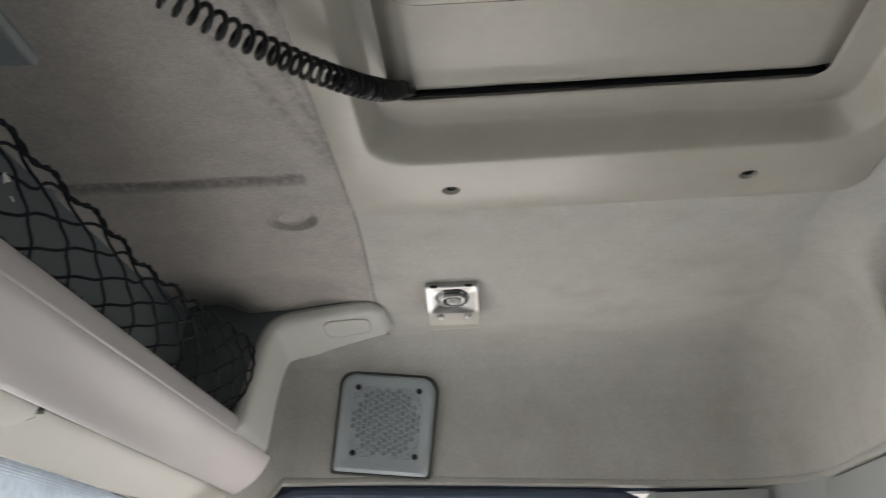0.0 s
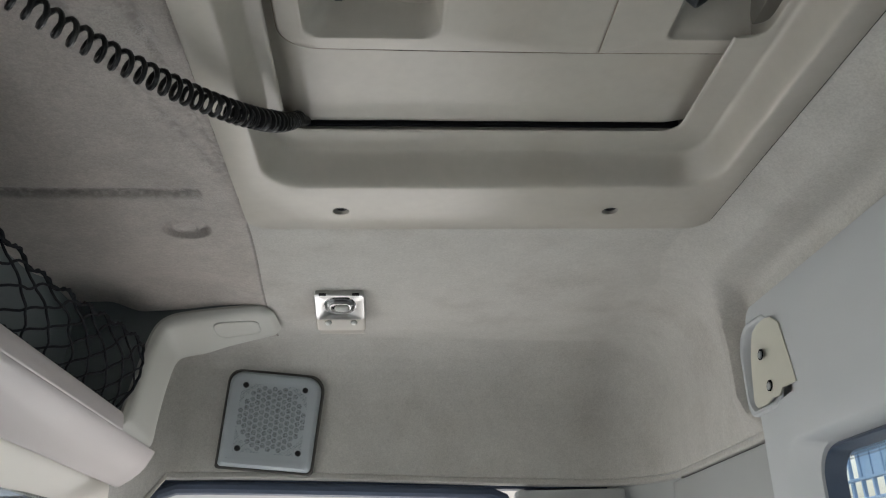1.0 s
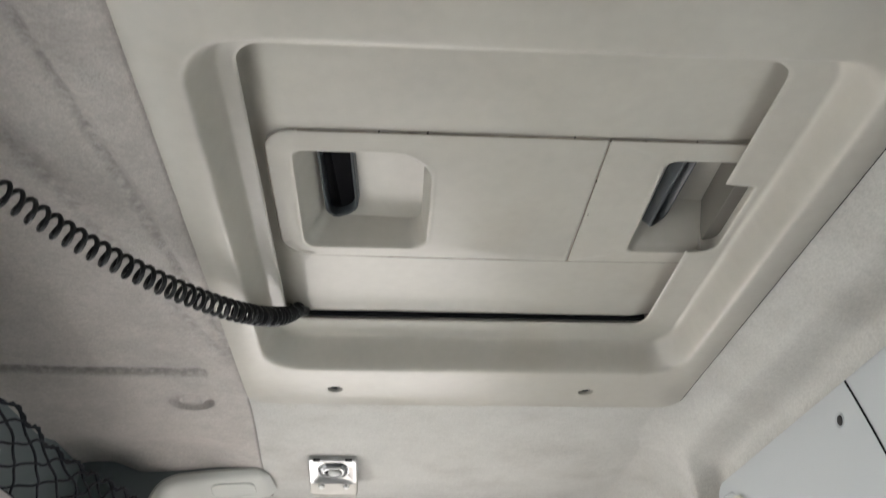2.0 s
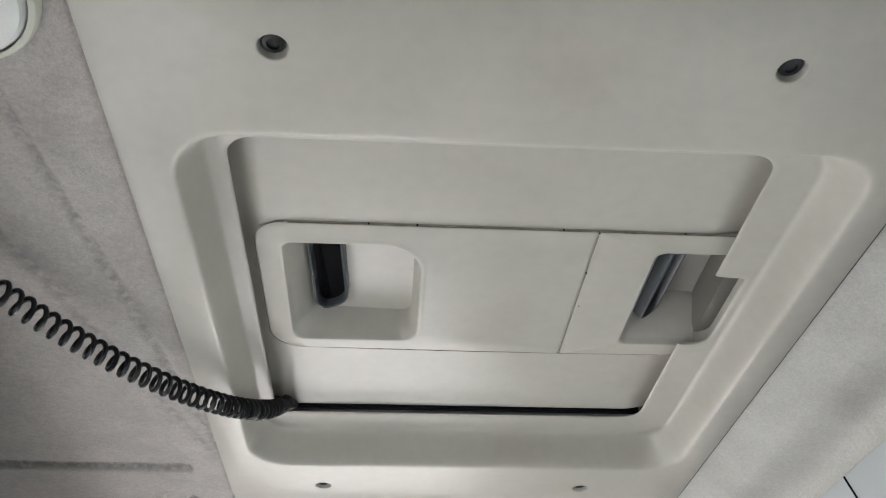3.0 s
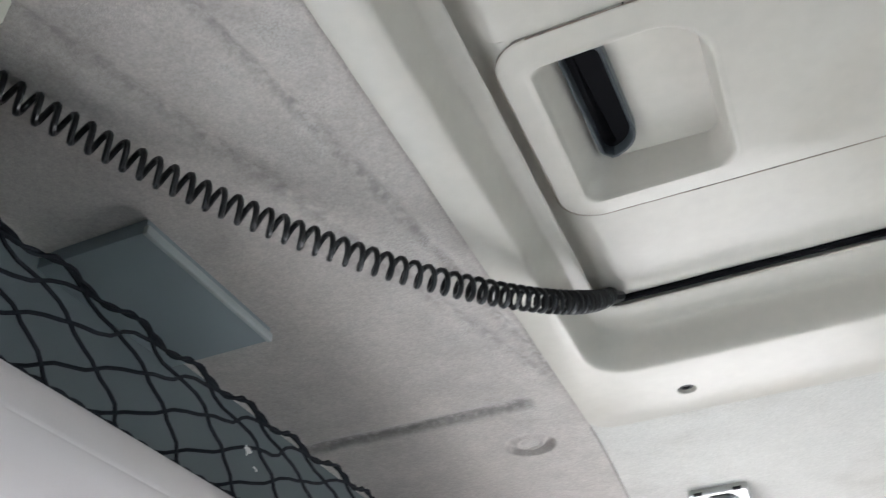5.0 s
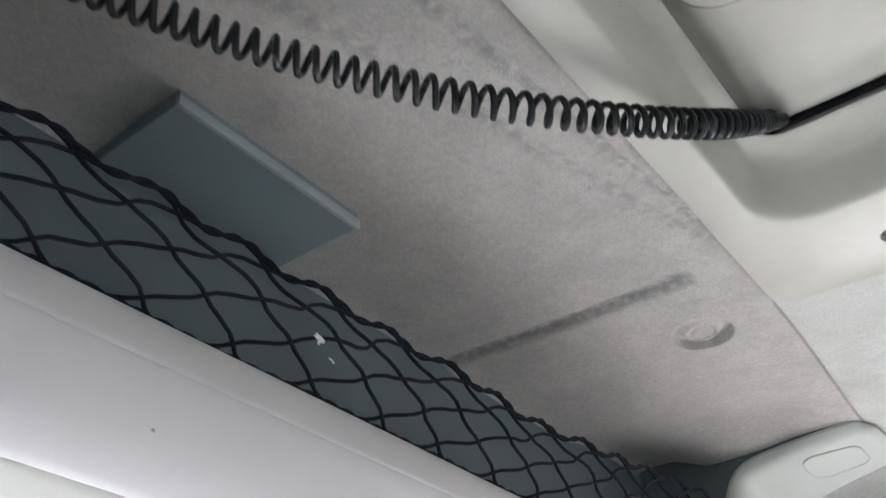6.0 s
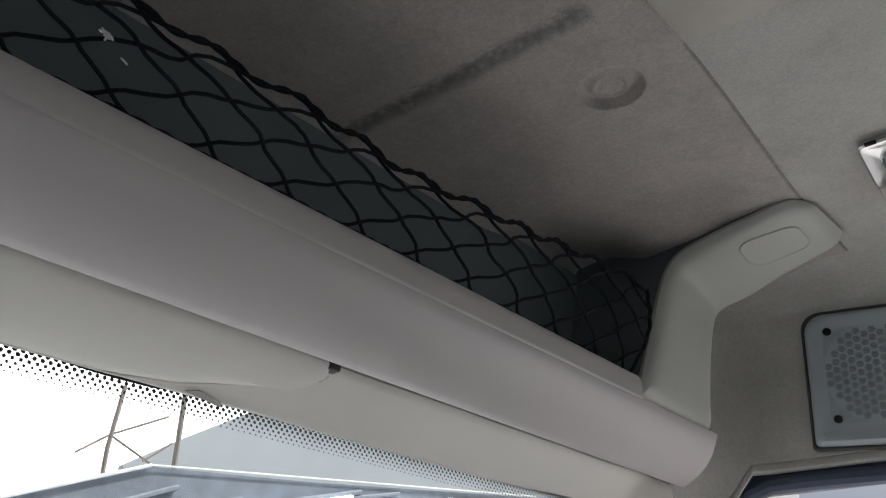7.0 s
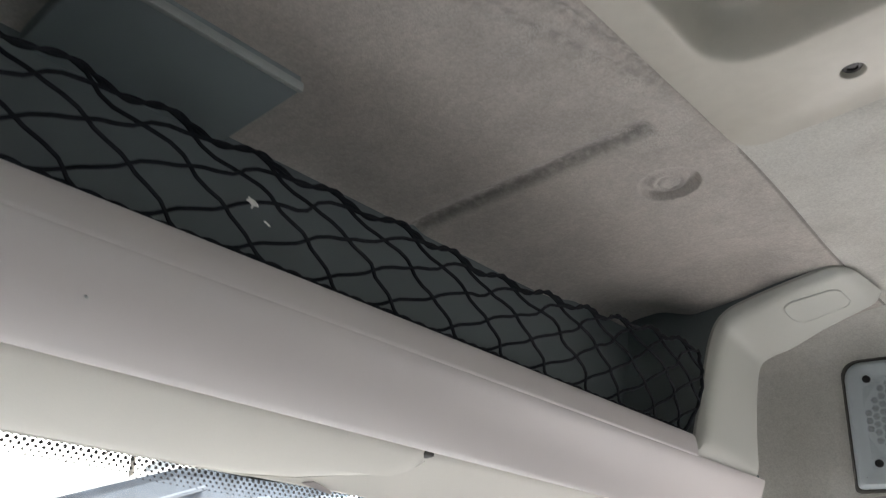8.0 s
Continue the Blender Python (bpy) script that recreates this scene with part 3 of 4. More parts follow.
part("blind_side", blind_panel(0.0, 0.0, lambda x: bow_near(x) - 0.003, lambda x: bow_far(x) + 0.003, False, -0.2005), M_TRIM, hatch)
# void-black strip stands in for the shade inside the gap
part("gap_shade_strip", new_box(-0.229, 0.2295, 0.1072, 0.1128, 1.7470, 1.7700, bevel=0.0008), M_DARK, hatch, "black strip drawn as the shade in the gap")
plate = part("grip_cover", grip_plate(-0.2225, 0.1021, (0.003, 0.034, 0.030, 0.003), (-0.196, -0.064, -0.222, -0.052), (0.020, 0.016, 0.010, 0.044),
                                      (-0.177, -0.0690, -0.212, -0.066), (1.7860, 1.7820), (2.0, 0.7, 1.0, 1.6)), M_TRIM, hatch)
rim, hole = slot(-0.1575, -0.143, 0.0150, 0.064, 1.7765, 2, -2, (0.026, 0.012, 0.008, 0.012), 0.0040)
part("slot_rim", rim, M_SLOT, plate, "dark slate slot rim")
part("slot_inside", hole, M_DARK, plate, "black slot opening")
plate = part("grip_cover", grip_plate(0.1029, 0.2820, (0.003, 0.003, 0.003, 0.003), (0.166, 0.2760, -0.222, -0.056), (0.010, 0.010, 0.012, 0.010),
                                      (0.200, 0.274, -0.212, -0.090), (1.804, 1.798), (1.4, 0.5, 1.0, 3.0)), M_TRIM, hatch)
rim, hole = slot(0.1955, -0.148, 0.0120, 0.060, 1.7720, -38, 2, (0.008, 0.008, 0.006, 0.006))
part("slot_rim", rim, M_SLOT, plate, "dark slate slot rim")
part("slot_inside", hole, M_DARK, plate, "black slot opening")
part("notch_wall", new_box(0.2490, 0.2720, -0.2060, -0.0530, 1.7590, 1.8080, bevel=0.0015, seg=2), M_NOTCH, hatch, "notch wall coloured brown-grey for its shade")
# black block stands in for the deep shade at the notch's end
part("notch_gap", new_box(0.2440, 0.2640, -0.2210, -0.2060, 1.7560, 1.7840, bevel=0.003), M_DARK, hatch, "black block drawn as the notch's deep shade")
# grime in the joints round the covers
seam = [(x, bow_far(x)) for x in (0.262 - 0.015 * i for i in range(31))]
seam += [(-0.1890 - 0.0340 * math.sin(a), -0.0640 + 0.034 * math.cos(a)) for a in (math.pi / 2 * k / 8 for k in range(1, 9))]
seam += [(-0.2230, -0.0640 - 0.016 * i) for i in range(1, 10)]
seam += [(-0.1930 - 0.030 * math.cos(a), -0.2225 - 0.0300 * math.sin(a)) for a in (math.pi / 2 * k / 8 for k in range(1, 9))]
bm = bmesh.new()
tube(bm, [(x, y, 1.7536) for x, y in seam], lambda s: 0.00055 * (0.8 + 0.5 * noise.noise((s * 22, 3.3, 0))), 5)
part("grimy_joint", bm, M_GRIME, hatch, "brown dirt in the joint")
bm = bmesh.new()
pts = [(-0.19 + 0.452 * i / 60, bow_near(-0.19 + 0.452 * i / 60), 1.7534) for i in range(61)]
tube(bm, pts, lambda s: 0.00062 + 0.0007 * max(noise.noise((s * 37, 7.1, 0)), -0.55), 5)
part("grimy_joint", bm, M_GRIME, hatch, "brown dirt in the joint")
bm = bmesh.new()
tube(bm, [(0.1025, -0.249 + 0.221 * i / 12, 1.7536) for i in range(13)], lambda s: 0.0004 + 0.0003 * noise.noise((s * 9, 3, 0)), 5)
part("grimy_joint", bm, M_GRIME, hatch, "brown dirt in the joint")


for x, y, r in ((0.1025, -0.186, 0.0011), (0.1065, -0.126, 0.0008), (0.068, -0.2520, 0.0010), (0.1025, -0.2495, 0.0015), (-0.07, -0.2525, 0.0012), (-0.115, -0.2525, 0.0010), (0.185, -0.2513, 0.0009)):
    part("dark_speck", disc(bmesh.new(), pose(x, y, 1.7519 if abs(y + 0.25) > 0.01 else 1.7530, 180), r * 0.75, 0.002, 7), M_DARK, hatch, "small dark speck of dirt")
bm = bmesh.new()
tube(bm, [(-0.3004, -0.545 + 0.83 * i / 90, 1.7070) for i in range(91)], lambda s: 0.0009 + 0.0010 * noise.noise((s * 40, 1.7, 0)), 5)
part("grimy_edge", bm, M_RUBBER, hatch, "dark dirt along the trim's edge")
# a second dark tube paints the shadow line along the right edge
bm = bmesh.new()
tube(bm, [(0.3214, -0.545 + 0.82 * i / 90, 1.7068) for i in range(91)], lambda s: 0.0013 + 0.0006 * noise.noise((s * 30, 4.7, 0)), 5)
part("shadow_line", bm, M_RUBBER, hatch, "dark tube drawn as the shadow at the trim's edge")
for x, y in SCREWS:
    m = pose(x, y, 1.7062, 180)
    bm = bmesh.new()
    loops(bm, [[m @ Vector((r * math.cos(a), r * math.sin(a), z)) for a in (2 * math.pi * k / 20 for k in range(20))] for r, z in ((0.0086, -0.001), (0.0086, 0.0012), (0.0076, 0.0022), (0.0048, 0.0026), (0.0042, 0.0010))], cap=True)
    part("screw_head", bm, M_SCREW, hatch, "dark recessed screw head")

# ---- coiled cable hanging from the hatch ----
A, B, C, D = (Vector(p) for p in ((-0.216, 0.099, 1.750), (-0.232, -0.067, 1.617), (-0.428, -0.180, 1.670), (-0.531, -0.434, 1.698)))


def on_cable(s):
    return (1 - s) ** 3 * A + 3 * s * (1 - s) ** 2 * B + 3 * s * s * (1 - s) * C + s ** 3 * D


def coil():
    pts, s, turn, length = [], 0.0, 0.0, 0.0
    up = Vector((0, 0, 1))
    while s < 1.0:
        p, q = on_cable(s), on_cable(s + 0.002)
        d = (q - p)
        speed = d.length / 0.002
        d.normalize()
        a = (up - d * up.dot(d)).normalized()
        b = d.cross(a)
        r = 0.0054 * smoothstep(-0.016, 0.006, length) + 0.0026 * smoothstep(0.01, 0.10, length) + 0.0018
        pts.append(p + (a * math.cos(turn) + b * math.sin(turn)) * r)
        pitch = 0.0086 + 0.0044 * smoothstep(0.03, 0.30, length)
        turn += 2 * math.pi / 14
        length += pitch / 14
        s += pitch / 14 / speed
    return pts


cable = thing("coiled_cable", "black coiled cable hanging from the roof hatch", "cable")
part("coil", tube(bmesh.new(), coil(), 0.0025, 7), M_BLACK, cable)
bm = bmesh.new()
tube(bm, [(-0.2165, 0.088, 1.741), (-0.212, 0.097, 1.745), (-0.207, 0.104, 1.7495)], lambda s: 0.0088 - 0.0035 * s, 10)
part("strain_relief", bm, M_BLACK, cable, "black rubber sleeve")
# lead in void black, so that it carries the gap's shade too
bm = bmesh.new()
tube(bm, [(-0.20 + 0.42 * i / 20, 0.1085 + 0.0006 * math.sin(i), 1.7500) for i in range(21)], lambda s: 0.0030 - 0.0012 * s, 8)
part("lead", bm, M_DARK, cable, "lead lying in the gap, coloured black for its shade")

# ---- overhead shelf with its front panel ----
shelf = thing("overhead_shelf", "light grey plastic overhead shelf above the windscreen", "shelf")
LIP = [(-0.536, 1.514), (-0.534, 1.5185), (-0.529, 1.5198), (-0.5235, 1.5185), (-0.5205, 1.514), (-0.5195, 1.505), (-0.5197, 1.4935), (-0.5202, 1.4916), (-0.5214, 1.4905), (-0.5260, 1.4902)]
FACE = [(-0.526, 1.4918), (-0.5213, 1.4914), (-0.5216, 1.4885), (-0.5270, 1.4800), (-0.5350, 1.4690), (-0.5470, 1.4570), (-0.5610, 1.4460), (-0.5760, 1.4370), (-0.5830, 1.4340), (-0.5875, 1.4345), (-0.5895, 1.4385), (-0.5895, 1.4470)]
bm = bmesh.new()
extrude_y(bm, LIP, Y_DRIVER + 0.03, 0.584, 30)
vs = [v for v in bm.verts if v.co.y > 0.583]
bmesh.ops.contextual_create(bm, geom=vs)
part("lip", bm, M_PANEL, shelf)
bm = bmesh.new()
rings = []
N = 60
for k in range(N + 1):
    y = Y_DRIVER + 0.03 + (0.801 - Y_DRIVER - 0.03) * k / N
    ring = []
    for i, (x, z) in enumerate(FACE):
        # the outer end leans outwards to its rounded lower corner
        lean = 0.016 * smoothstep(1.494, 1.45, z) - 0.016
        ring.append((x, y + lean * smoothstep(0.6, 0.8, y), z))
    rings.append(ring)
vs = loops(bm, rings, close=False)
end = [bm.verts.new((v.co.x - 0.004, v.co.y + 0.002, v.co.z + 0.003)) for v in vs[-1]]
for a, b, c, d in zip(vs[-1], vs[-1][1:], end[1:], end):
    bm.faces.new((a, b, c, d))
end2 = [bm.verts.new((v.co.x - 0.05, v.co.y + 0.004, v.co.z + 0.02)) for v in vs[-1]]
for a, b, c, d in zip(end, end[1:], end2[1:], end2):
    bm.faces.new((a, b, c, d))
part("front_panel", bm, M_PANEL, shelf)
bm = bmesh.new()
extrude_y(bm, [(-0.585, 1.5025), (-0.618, 1.506), (-0.638, 1.522), (-0.645, 1.56), (-0.648, 1.660), (-0.648, 1.7200)], Y_DRIVER + 0.03, 0.80, 20)
part("shelf_back", bm, M_CHEEK, shelf, "slate grey shelf back")
part("shelf_floor", new_box(-0.86, -0.534, Y_DRIVER + 0.03, 0.80, 1.496, 1.502, bevel=0.001), M_CHEEK, shelf, "dark grey shelf floor")
for y, z, r in ((-0.063, 1.4880, 0.0011), (-0.001, 1.4890, 0.0010), (-0.199, 1.4592, 0.0010)):
    x = -0.5222 if z > 1.487 else -0.5408
    part("dark_speck", disc(bmesh.new(), look((x, y, z), (x - 0.8, y, z + 0.6)), r, 0.002, 8), M_DARK if z > 1.487 else M_BOXEDGE, shelf, "small speck of dirt")

# ---- corner trim at the end of the shelf ----
SECTIONS = [((-0.556, 0.583, 1.474), (-0.562, 0.787, 1.466), (1, 0, -0.1)),
            ((-0.5335, 0.5835, 1.4955), (-0.5415, 0.787, 1.4890), (1, 0, -0.1)),
            ((-0.523, 0.594, 1.512), (-0.531, 0.787, 1.506), (1, 0, -0.1)),
            ((-0.519, 0.609, 1.545), (-0.527, 0.787, 1.535), (1, 0, -0.1)),
            ((-0.514, 0.633, 1.600), (-0.519, 0.787, 1.585), (1, 0, -0.2)),
            ((-0.508, 0.654, 1.652), (-0.509, 0.787, 1.628), (1, 0, -0.3)),
            ((-0.499, 0.664, 1.680), (-0.499, 0.787, 1.652), (1, 0, -0.8)),
            ((-0.482, 0.663, 1.692), (-0.480, 0.786, 1.662), (0.5, 0, -1)),
            ((-0.455, 0.660, 1.697), (-0.445, 0.784, 1.668), (0.25, 0, -1)),
            ((-0.405, 0.649, 1.699), (-0.395, 0.776, 1.681), (0.1, 0, -1)),
            ((-0.345, 0.637, 1.700), (-0.338, 0.771, 1.694), (0.05, 0, -1)),
            ((-0.326, 0.640, 1.701), (-0.320, 0.766, 1.698), (0.3, 0, -1)),
            ((-0.317, 0.650, 1.706), (-0.312, 0.758, 1.705), (0.8, 0, -0.5))]


def corner_trim():
    bm = bmesh.new()
    rings = []
    for T, Bp, nn in SECTIONS:
        T, Bp, nn = Vector(T), Vector(Bp), Vector(nn).normalized()
        across = (Bp - T).normalized()
        w = (Bp - T).length
        ring = [T - nn * 0.010 + across * 0.001, T - nn * 0.005 - across * 0.001, T + nn * 0.001 + across * 0.002, T + nn * 0.0055 + across * 0.008]
        for k in range(1, 8):
            ring.append(T + across * w * k / 8 + nn * 0.0075)
        ring += [Bp + nn * 0.0055 - across * 0.008, Bp + nn * 0.001 - across * 0.002, Bp - nn * 0.006 + across * 0.001, Bp - nn * 0.06 + across * 0.004]
        rings.append(ring)
    fine = []
    for i in range(len(rings) - 1):
        p0, p1, p2, p3 = rings[max(i - 1, 0)], rings[i], rings[i + 1], rings[min(i + 2, len(rings) - 1)]
        for q in range(4):
            t = q / 4
            fine.append([0.5 * (2 * b + (c - a) * t + (2 * a - 5 * b + 4 * c - d) * t * t + (3 * b - a - 3 * c + d) * t ** 3) for a, b, c, d in zip(p0, p1, p2, p3)])
    fine.append(rings[-1])
    last = fine[-1]
    mid = sum((Vector(p) for p in last), Vector()) / len(last)
    fine.append([Vector(p) * 0.4 + mid * 0.6 + Vector((0, 0, 0.004)) for p in last])
    loops(bm, fine, close=False)
    return bm


# dark strip stands in for the shadow on the fabric beside the trim
bm = bmesh.new()
loops(bm, [[Vector(T) - Vector(nn).normalized() * min(d, 0.045 if i > 7 else d) + Vector((0, 0.001 + d * 0.12, 0)) for i, (T, Bp, nn) in enumerate(SECTIONS[:11])] for d in (0.004, 0.012, 0.03, 0.07, 0.16)], close=False)
part("shelf_cheek", bm, M_CHEEK, shelf, "end cheek coloured dark for the shadow beside the trim")
trim = thing("corner_trim", "pale grey-green plastic corner trim bent along the ceiling edge", "trim")
part("trim_body", corner_trim(), M_BRACKET, trim)


def on_arm(x, y, proud):
    """The face of the trim's upper arm, between the sections at both ends of the cap."""
    (T0, B0, _), (T1, B1, _) = SECTIONS[9], SECTIONS[10]
    k = (x - T0[0]) / (T1[0] - T0[0])
    T, Bp = Vector(T0).lerp(Vector(T1), k), Vector(B0).lerp(Vector(B1), k)
    return (x, y, T.z + (Bp.z - T.z) * (y - T.y) / (Bp.y - T.y) - 0.0078 - proud)


bm = bmesh.new()
rings = [[on_arm(x, y, h) for x, y, _ in rounded(-0.4170 + d, -0.3390 - d, 0.668 + d, 0.730 - d, (0.014, 0.022, 0.022, 0.016), 0)]
         for d, h in ((0, -0.004), (0.0, 0.0012), (0.0009, 0.0020), (0.0018, 0.0009), (0.003, 0.0007))]
loops(bm, rings, cap=True)
part("cover_cap", bm, M_BRACKET, trim, "oval clip-in cover cap")

# ---- storage net ----
net = thing("storage_net", "slack black cord net across the overhead shelf", "net")
X_NET, NET_END = -0.5065, 0.597


def net_top(y):
    return 1.590 + 0.040 * smoothstep(0.15, 0.60, y) + 0.004 * math.cos((y + 0.035) * 2 * math.pi / 0.073)


def net_point(u, v):
    """u: metres along the shelf, v: 0 at the bottom, 1 at the top edge."""
    slack = smoothstep(NET_END + 0.002, NET_END - 0.09, u)
    z = 1.525 + (net_top(u) - 1.525) * v
    return Vector((X_NET - 0.030 * (1 - v) ** 3 + 0.004 * math.sin(v * 3.1) + 0.004 * slack * noise.noise((u * 9, v * 3, 5)),
                   u - 0.010 * (1 - v) * smoothstep(NET_END - 0.1, NET_END, u) + 0.006 * slack * noise.noise((u * 11, v * 4, 9)),
                   z + 0.004 * slack * noise.noise((u * 13, v * 4, 2)) * math.sin(3.1 * v)))


bm = bmesh.new()
P, ROWS = 0.073, 5
first = -0.62
count = int((NET_END - first) / (P / 2))
for side in (0, 1):
    for c in range(-ROWS, count + ROWS):
        pts = []
        for k in range(ROWS * 4 + 1):
            v = k / (ROWS * 4)
            # cords run aslant and stretch at every knot
            slope = (v * ROWS / 2 + 0.10 * math.sin(v * ROWS * 2 * math.pi) / math.pi) * P
            u = first + c * P / 1.0 + (slope if side else -slope) + (0 if side else P * ROWS / 2)
            if first <= u <= NET_END - 0.001:
                pts.append(net_point(u, v))
        if len(pts) > 3:
            tube(bm, pts, 0.0016, 5)
tagged(part("netting", bm, M_NET, net), kind="stuff")
for name, v, r in (("top_cord", 1.0, 0.0021), ("bottom_cord", 0.0, 0.0034)):
    bm = bmesh.new()
    for ph in (0, math.pi):
        pts = []
        for i in range(260):
            u = first + (NET_END - first) * i / 259
            p = net_point(u, v)
            a = u * 2 * math.pi / 0.036 + ph
            pts.append(p + Vector((0.0015 * math.cos(a), 0, 0.0015 * math.sin(a))))
        tube(bm, pts, r * 0.75, 5)
    part(name, bm, M_NET, net)
bm = bmesh.new()
tube(bm, [net_point(NET_END, i / 14) + Vector((0.001 * math.sin(i * 2), 0.0006 * math.cos(i * 2.4), 0)) for i in range(15)], 0.0023, 6)
part("end_cord", bm, M_NET, net)
tuft = bmesh.new()
for k in range(9):
    a = Vector((-0.4985, -0.114, 1.545))
    random.seed(40 + k)
    b = a + Vector((random.uniform(0, 0.003), random.uniform(-0.005, 0.004), random.uniform(-0.001, 0.003)))
    c = b + Vector((0.001, random.uniform(-0.004, 0.004), random.uniform(-0.004, 0.001)))
    tube(tuft, [a, (a + b) / 2 + Vector((0, 0, 0.002)), b, c], 0.0008, 5)
tube(tuft, [(-0.4985, -0.103, 1.536), (-0.4975, -0.101, 1.5345), (-0.4980, -0.0985, 1.5335)], 0.0007, 5)
part("frayed_tuft", tuft, M_WHITE, net, "white frayed thread caught in the net")

# ---- shallow box under the front headliner ----
tray = thing("ceiling_box", "slate grey flat box under the front headliner", "box")
part("box_body", new_box(-0.672, -0.5315, -0.2440, -0.0555, 1.6930, 1.716, bevel=0.0015), M_BOX, tray)
# the edge's light is put into a paler grey than the box
part("edge_strip", new_box(-0.5335, -0.5285, -0.2445, -0.0550, 1.6915, 1.7005, bevel=0.0010), M_BOXEDGE, tray, "edge strip coloured lighter as if lit")

# ---- header over the windscreen, visor ----
HEAD = [(-0.650, 1.476), (-0.632, 1.4700), (-0.6245, 1.4600), (-0.6188, 1.4520), (-0.6178, 1.4470), (-0.6195, 1.4432), (-0.6230, 1.4395), (-0.630, 1.4330), (-0.640, 1.4240), (-0.657, 1.4095), (-0.6635, 1.4030), (-0.6665, 1.4025), (-0.6680, 1.4050), (-0.672, 1.43)]
bm = bmesh.new()
extrude_y(bm, HEAD, Y_DRIVER + 0.03, 0.915, 93, lambda y: (0.0012 * noise.noise((y * 9, 0, 4)), 0.0012 * noise.noise((y * 7, 3, 4))))
header = thing("header_trim", "pale padded header trim along the windscreen's top", "trim")
part("header_pad", bm, M_HEADER, header)
bm = bmesh.new()
pts = [(-0.6600, 0.078, 1.4030), (-0.6650, 0.118, 1.3990), (-0.6628, 0.114, 1.4022), (-0.658, 0.090, 1.4058)]
loops(bm, [pts, [(x - 0.001, y, z + 0.0012) for x, y, z in pts]])
bm.faces.new([bm.verts.new(p) for p in pts])
part("loose_corner", bm, M_PANEL, header, "loose grey corner of the lining")

visor = thing("sun_visor", "pale padded sun visor folded up over the windscreen", "sun visor")
OUT = [(-0.6030, -0.90), (-0.6030, 0.172)] + [(-0.6125 + 0.0095 * math.cos(a), 0.172 + 0.0115 * math.sin(a)) for a in (radians(14 * k) for k in range(1, 10))] + [(-0.6270, 0.164), (-0.6350, 0.140), (-0.6430, 0.112), (-0.6560, 0.066), (-0.6640, 0.0), (-0.6650, -0.90)]


def visor_z(x):
    return 1.4360 - 0.50 * (-0.6030 - x) - 0.12 * max(-0.6245 - x, 0)


bm = bmesh.new()
cxm = -0.634
rings = []
for d, h, roll in ((0.006, 0.014, 0.030), (0.002, 0.010, 0.024), (0.0, 0.004, 0.0160), (0.0015, 0.0, 0.0105), (0.006, -0.003, 0.0055), (0.012, -0.0040, 0.0010), (0.018, -0.0044, -0.0022), (0.024, -0.0045, -0.0040)):
    ring = []
    for x, y in OUT:
        kx = max(-1, min(1, (x - cxm) / 0.031))
        ky = 1 if y > 0 else -1
        xx, yy = x - d * kx, y - d * ky
        ring.append((xx, yy, visor_z(xx) + h + (roll - h) * smoothstep(0.3, 0.95, kx) * smoothstep(0.19, 0.14, yy)))
    rings.append(ring)
loops(bm, rings, cap=True)
bmesh.ops.triangulate(bm, faces=[f for f in bm.faces if len(f.verts) > 4])
part("visor_pad", bm, M_HEADER, visor)
rim = [(x, y, visor_z(x) - 0.0004) for x, y in OUT[6:-1]]
fine = []
for p, q in zip(rim, rim[1:]):
    fine += [tuple(a + (b - a) * k / 4 for a, b in zip(p, q)) for k in range(4)]
part("edge_piping", tube(bmesh.new(), fine + [(-0.6650, -0.90, visor_z(-0.665))], lambda s: 0.0009 * smoothstep(0, 0.04, s) + 0.0001, 8), M_HEADER, visor, "raised welded edge")
part("end_block", new_box(-0.616, -0.604, 0.178, 0.192, visor_z(-0.61) + 0.004, visor_z(-0.61) + 0.014, bevel=0.002), M_RUBBER, visor, "dark block at the end of the visor")

# ---- windscreen with its dotted border ----
screen = thing("window_windscreen", "clear windscreen with a black dotted border", "windscreen", kind="structure")


def screen_x(z):
    return -0.6725 - (1.405 - z) * 0.06


bm = bmesh.new()
rings = []
for z in (1.46, 1.2, 0.9, 0.60):
    rings.append([(screen_x(z) - 0.06 * ((y + 0.12) / 1.0) ** 2 * -1 * 0.3, y, z) for y in [Y_DRIVER + 0.06 + 0.105 * i for i in range(21)]])
loops(bm, rings, close=False)
pane = part("pane", bm, M_GLASS, screen)
pane.visible_shadow = False
bm = bmesh.new()
PITCH, V0 = 0.0060, 1.4105
for row in range(8):
    r = 0.0026 - 0.00026 * row
    for i in range(225):
        y = -0.45 + (i + 0.5 * (row % 2)) * PITCH
        z = V0 - row * 0.0034
        x = screen_x(z) + 0.018 * ((y + 0.12) / 1.0) ** 2 + 0.0012
        bm.faces.new([bm.verts.new((x - 0.06 * r * math.sin(a), y + r * math.cos(a), z + r * math.sin(a))) for a in (2 * math.pi * k / 10 for k in range(10))])
tagged(part("dotted_border", bm, M_BLACK, screen, "black printed dots", smooth=False), kind="stuff")
bm = bmesh.new()
ys = [-0.9 + 0.02 * i for i in range(90)]
low = [1.4115 - 0.0095 * smoothstep(-0.09, 0.01, y) * smoothstep(0.11, 0.05, y) for y in ys]
loops(bm, [[(screen_x(z) + 0.018 * ((y + 0.12) / 1.0) ** 2 + 0.0010, y, z) for y, z in zip(ys, zs)] for zs in ([1.46] * len(ys), low)], close=False)
part("solid_border", bm, M_BLACK, screen, "solid black printed border")

# ---- passenger side: speaker, reading lamp, door head ----
speaker = thing("speaker", "square blue-grey plastic loudspeaker with a perforated face", "loudspeaker")
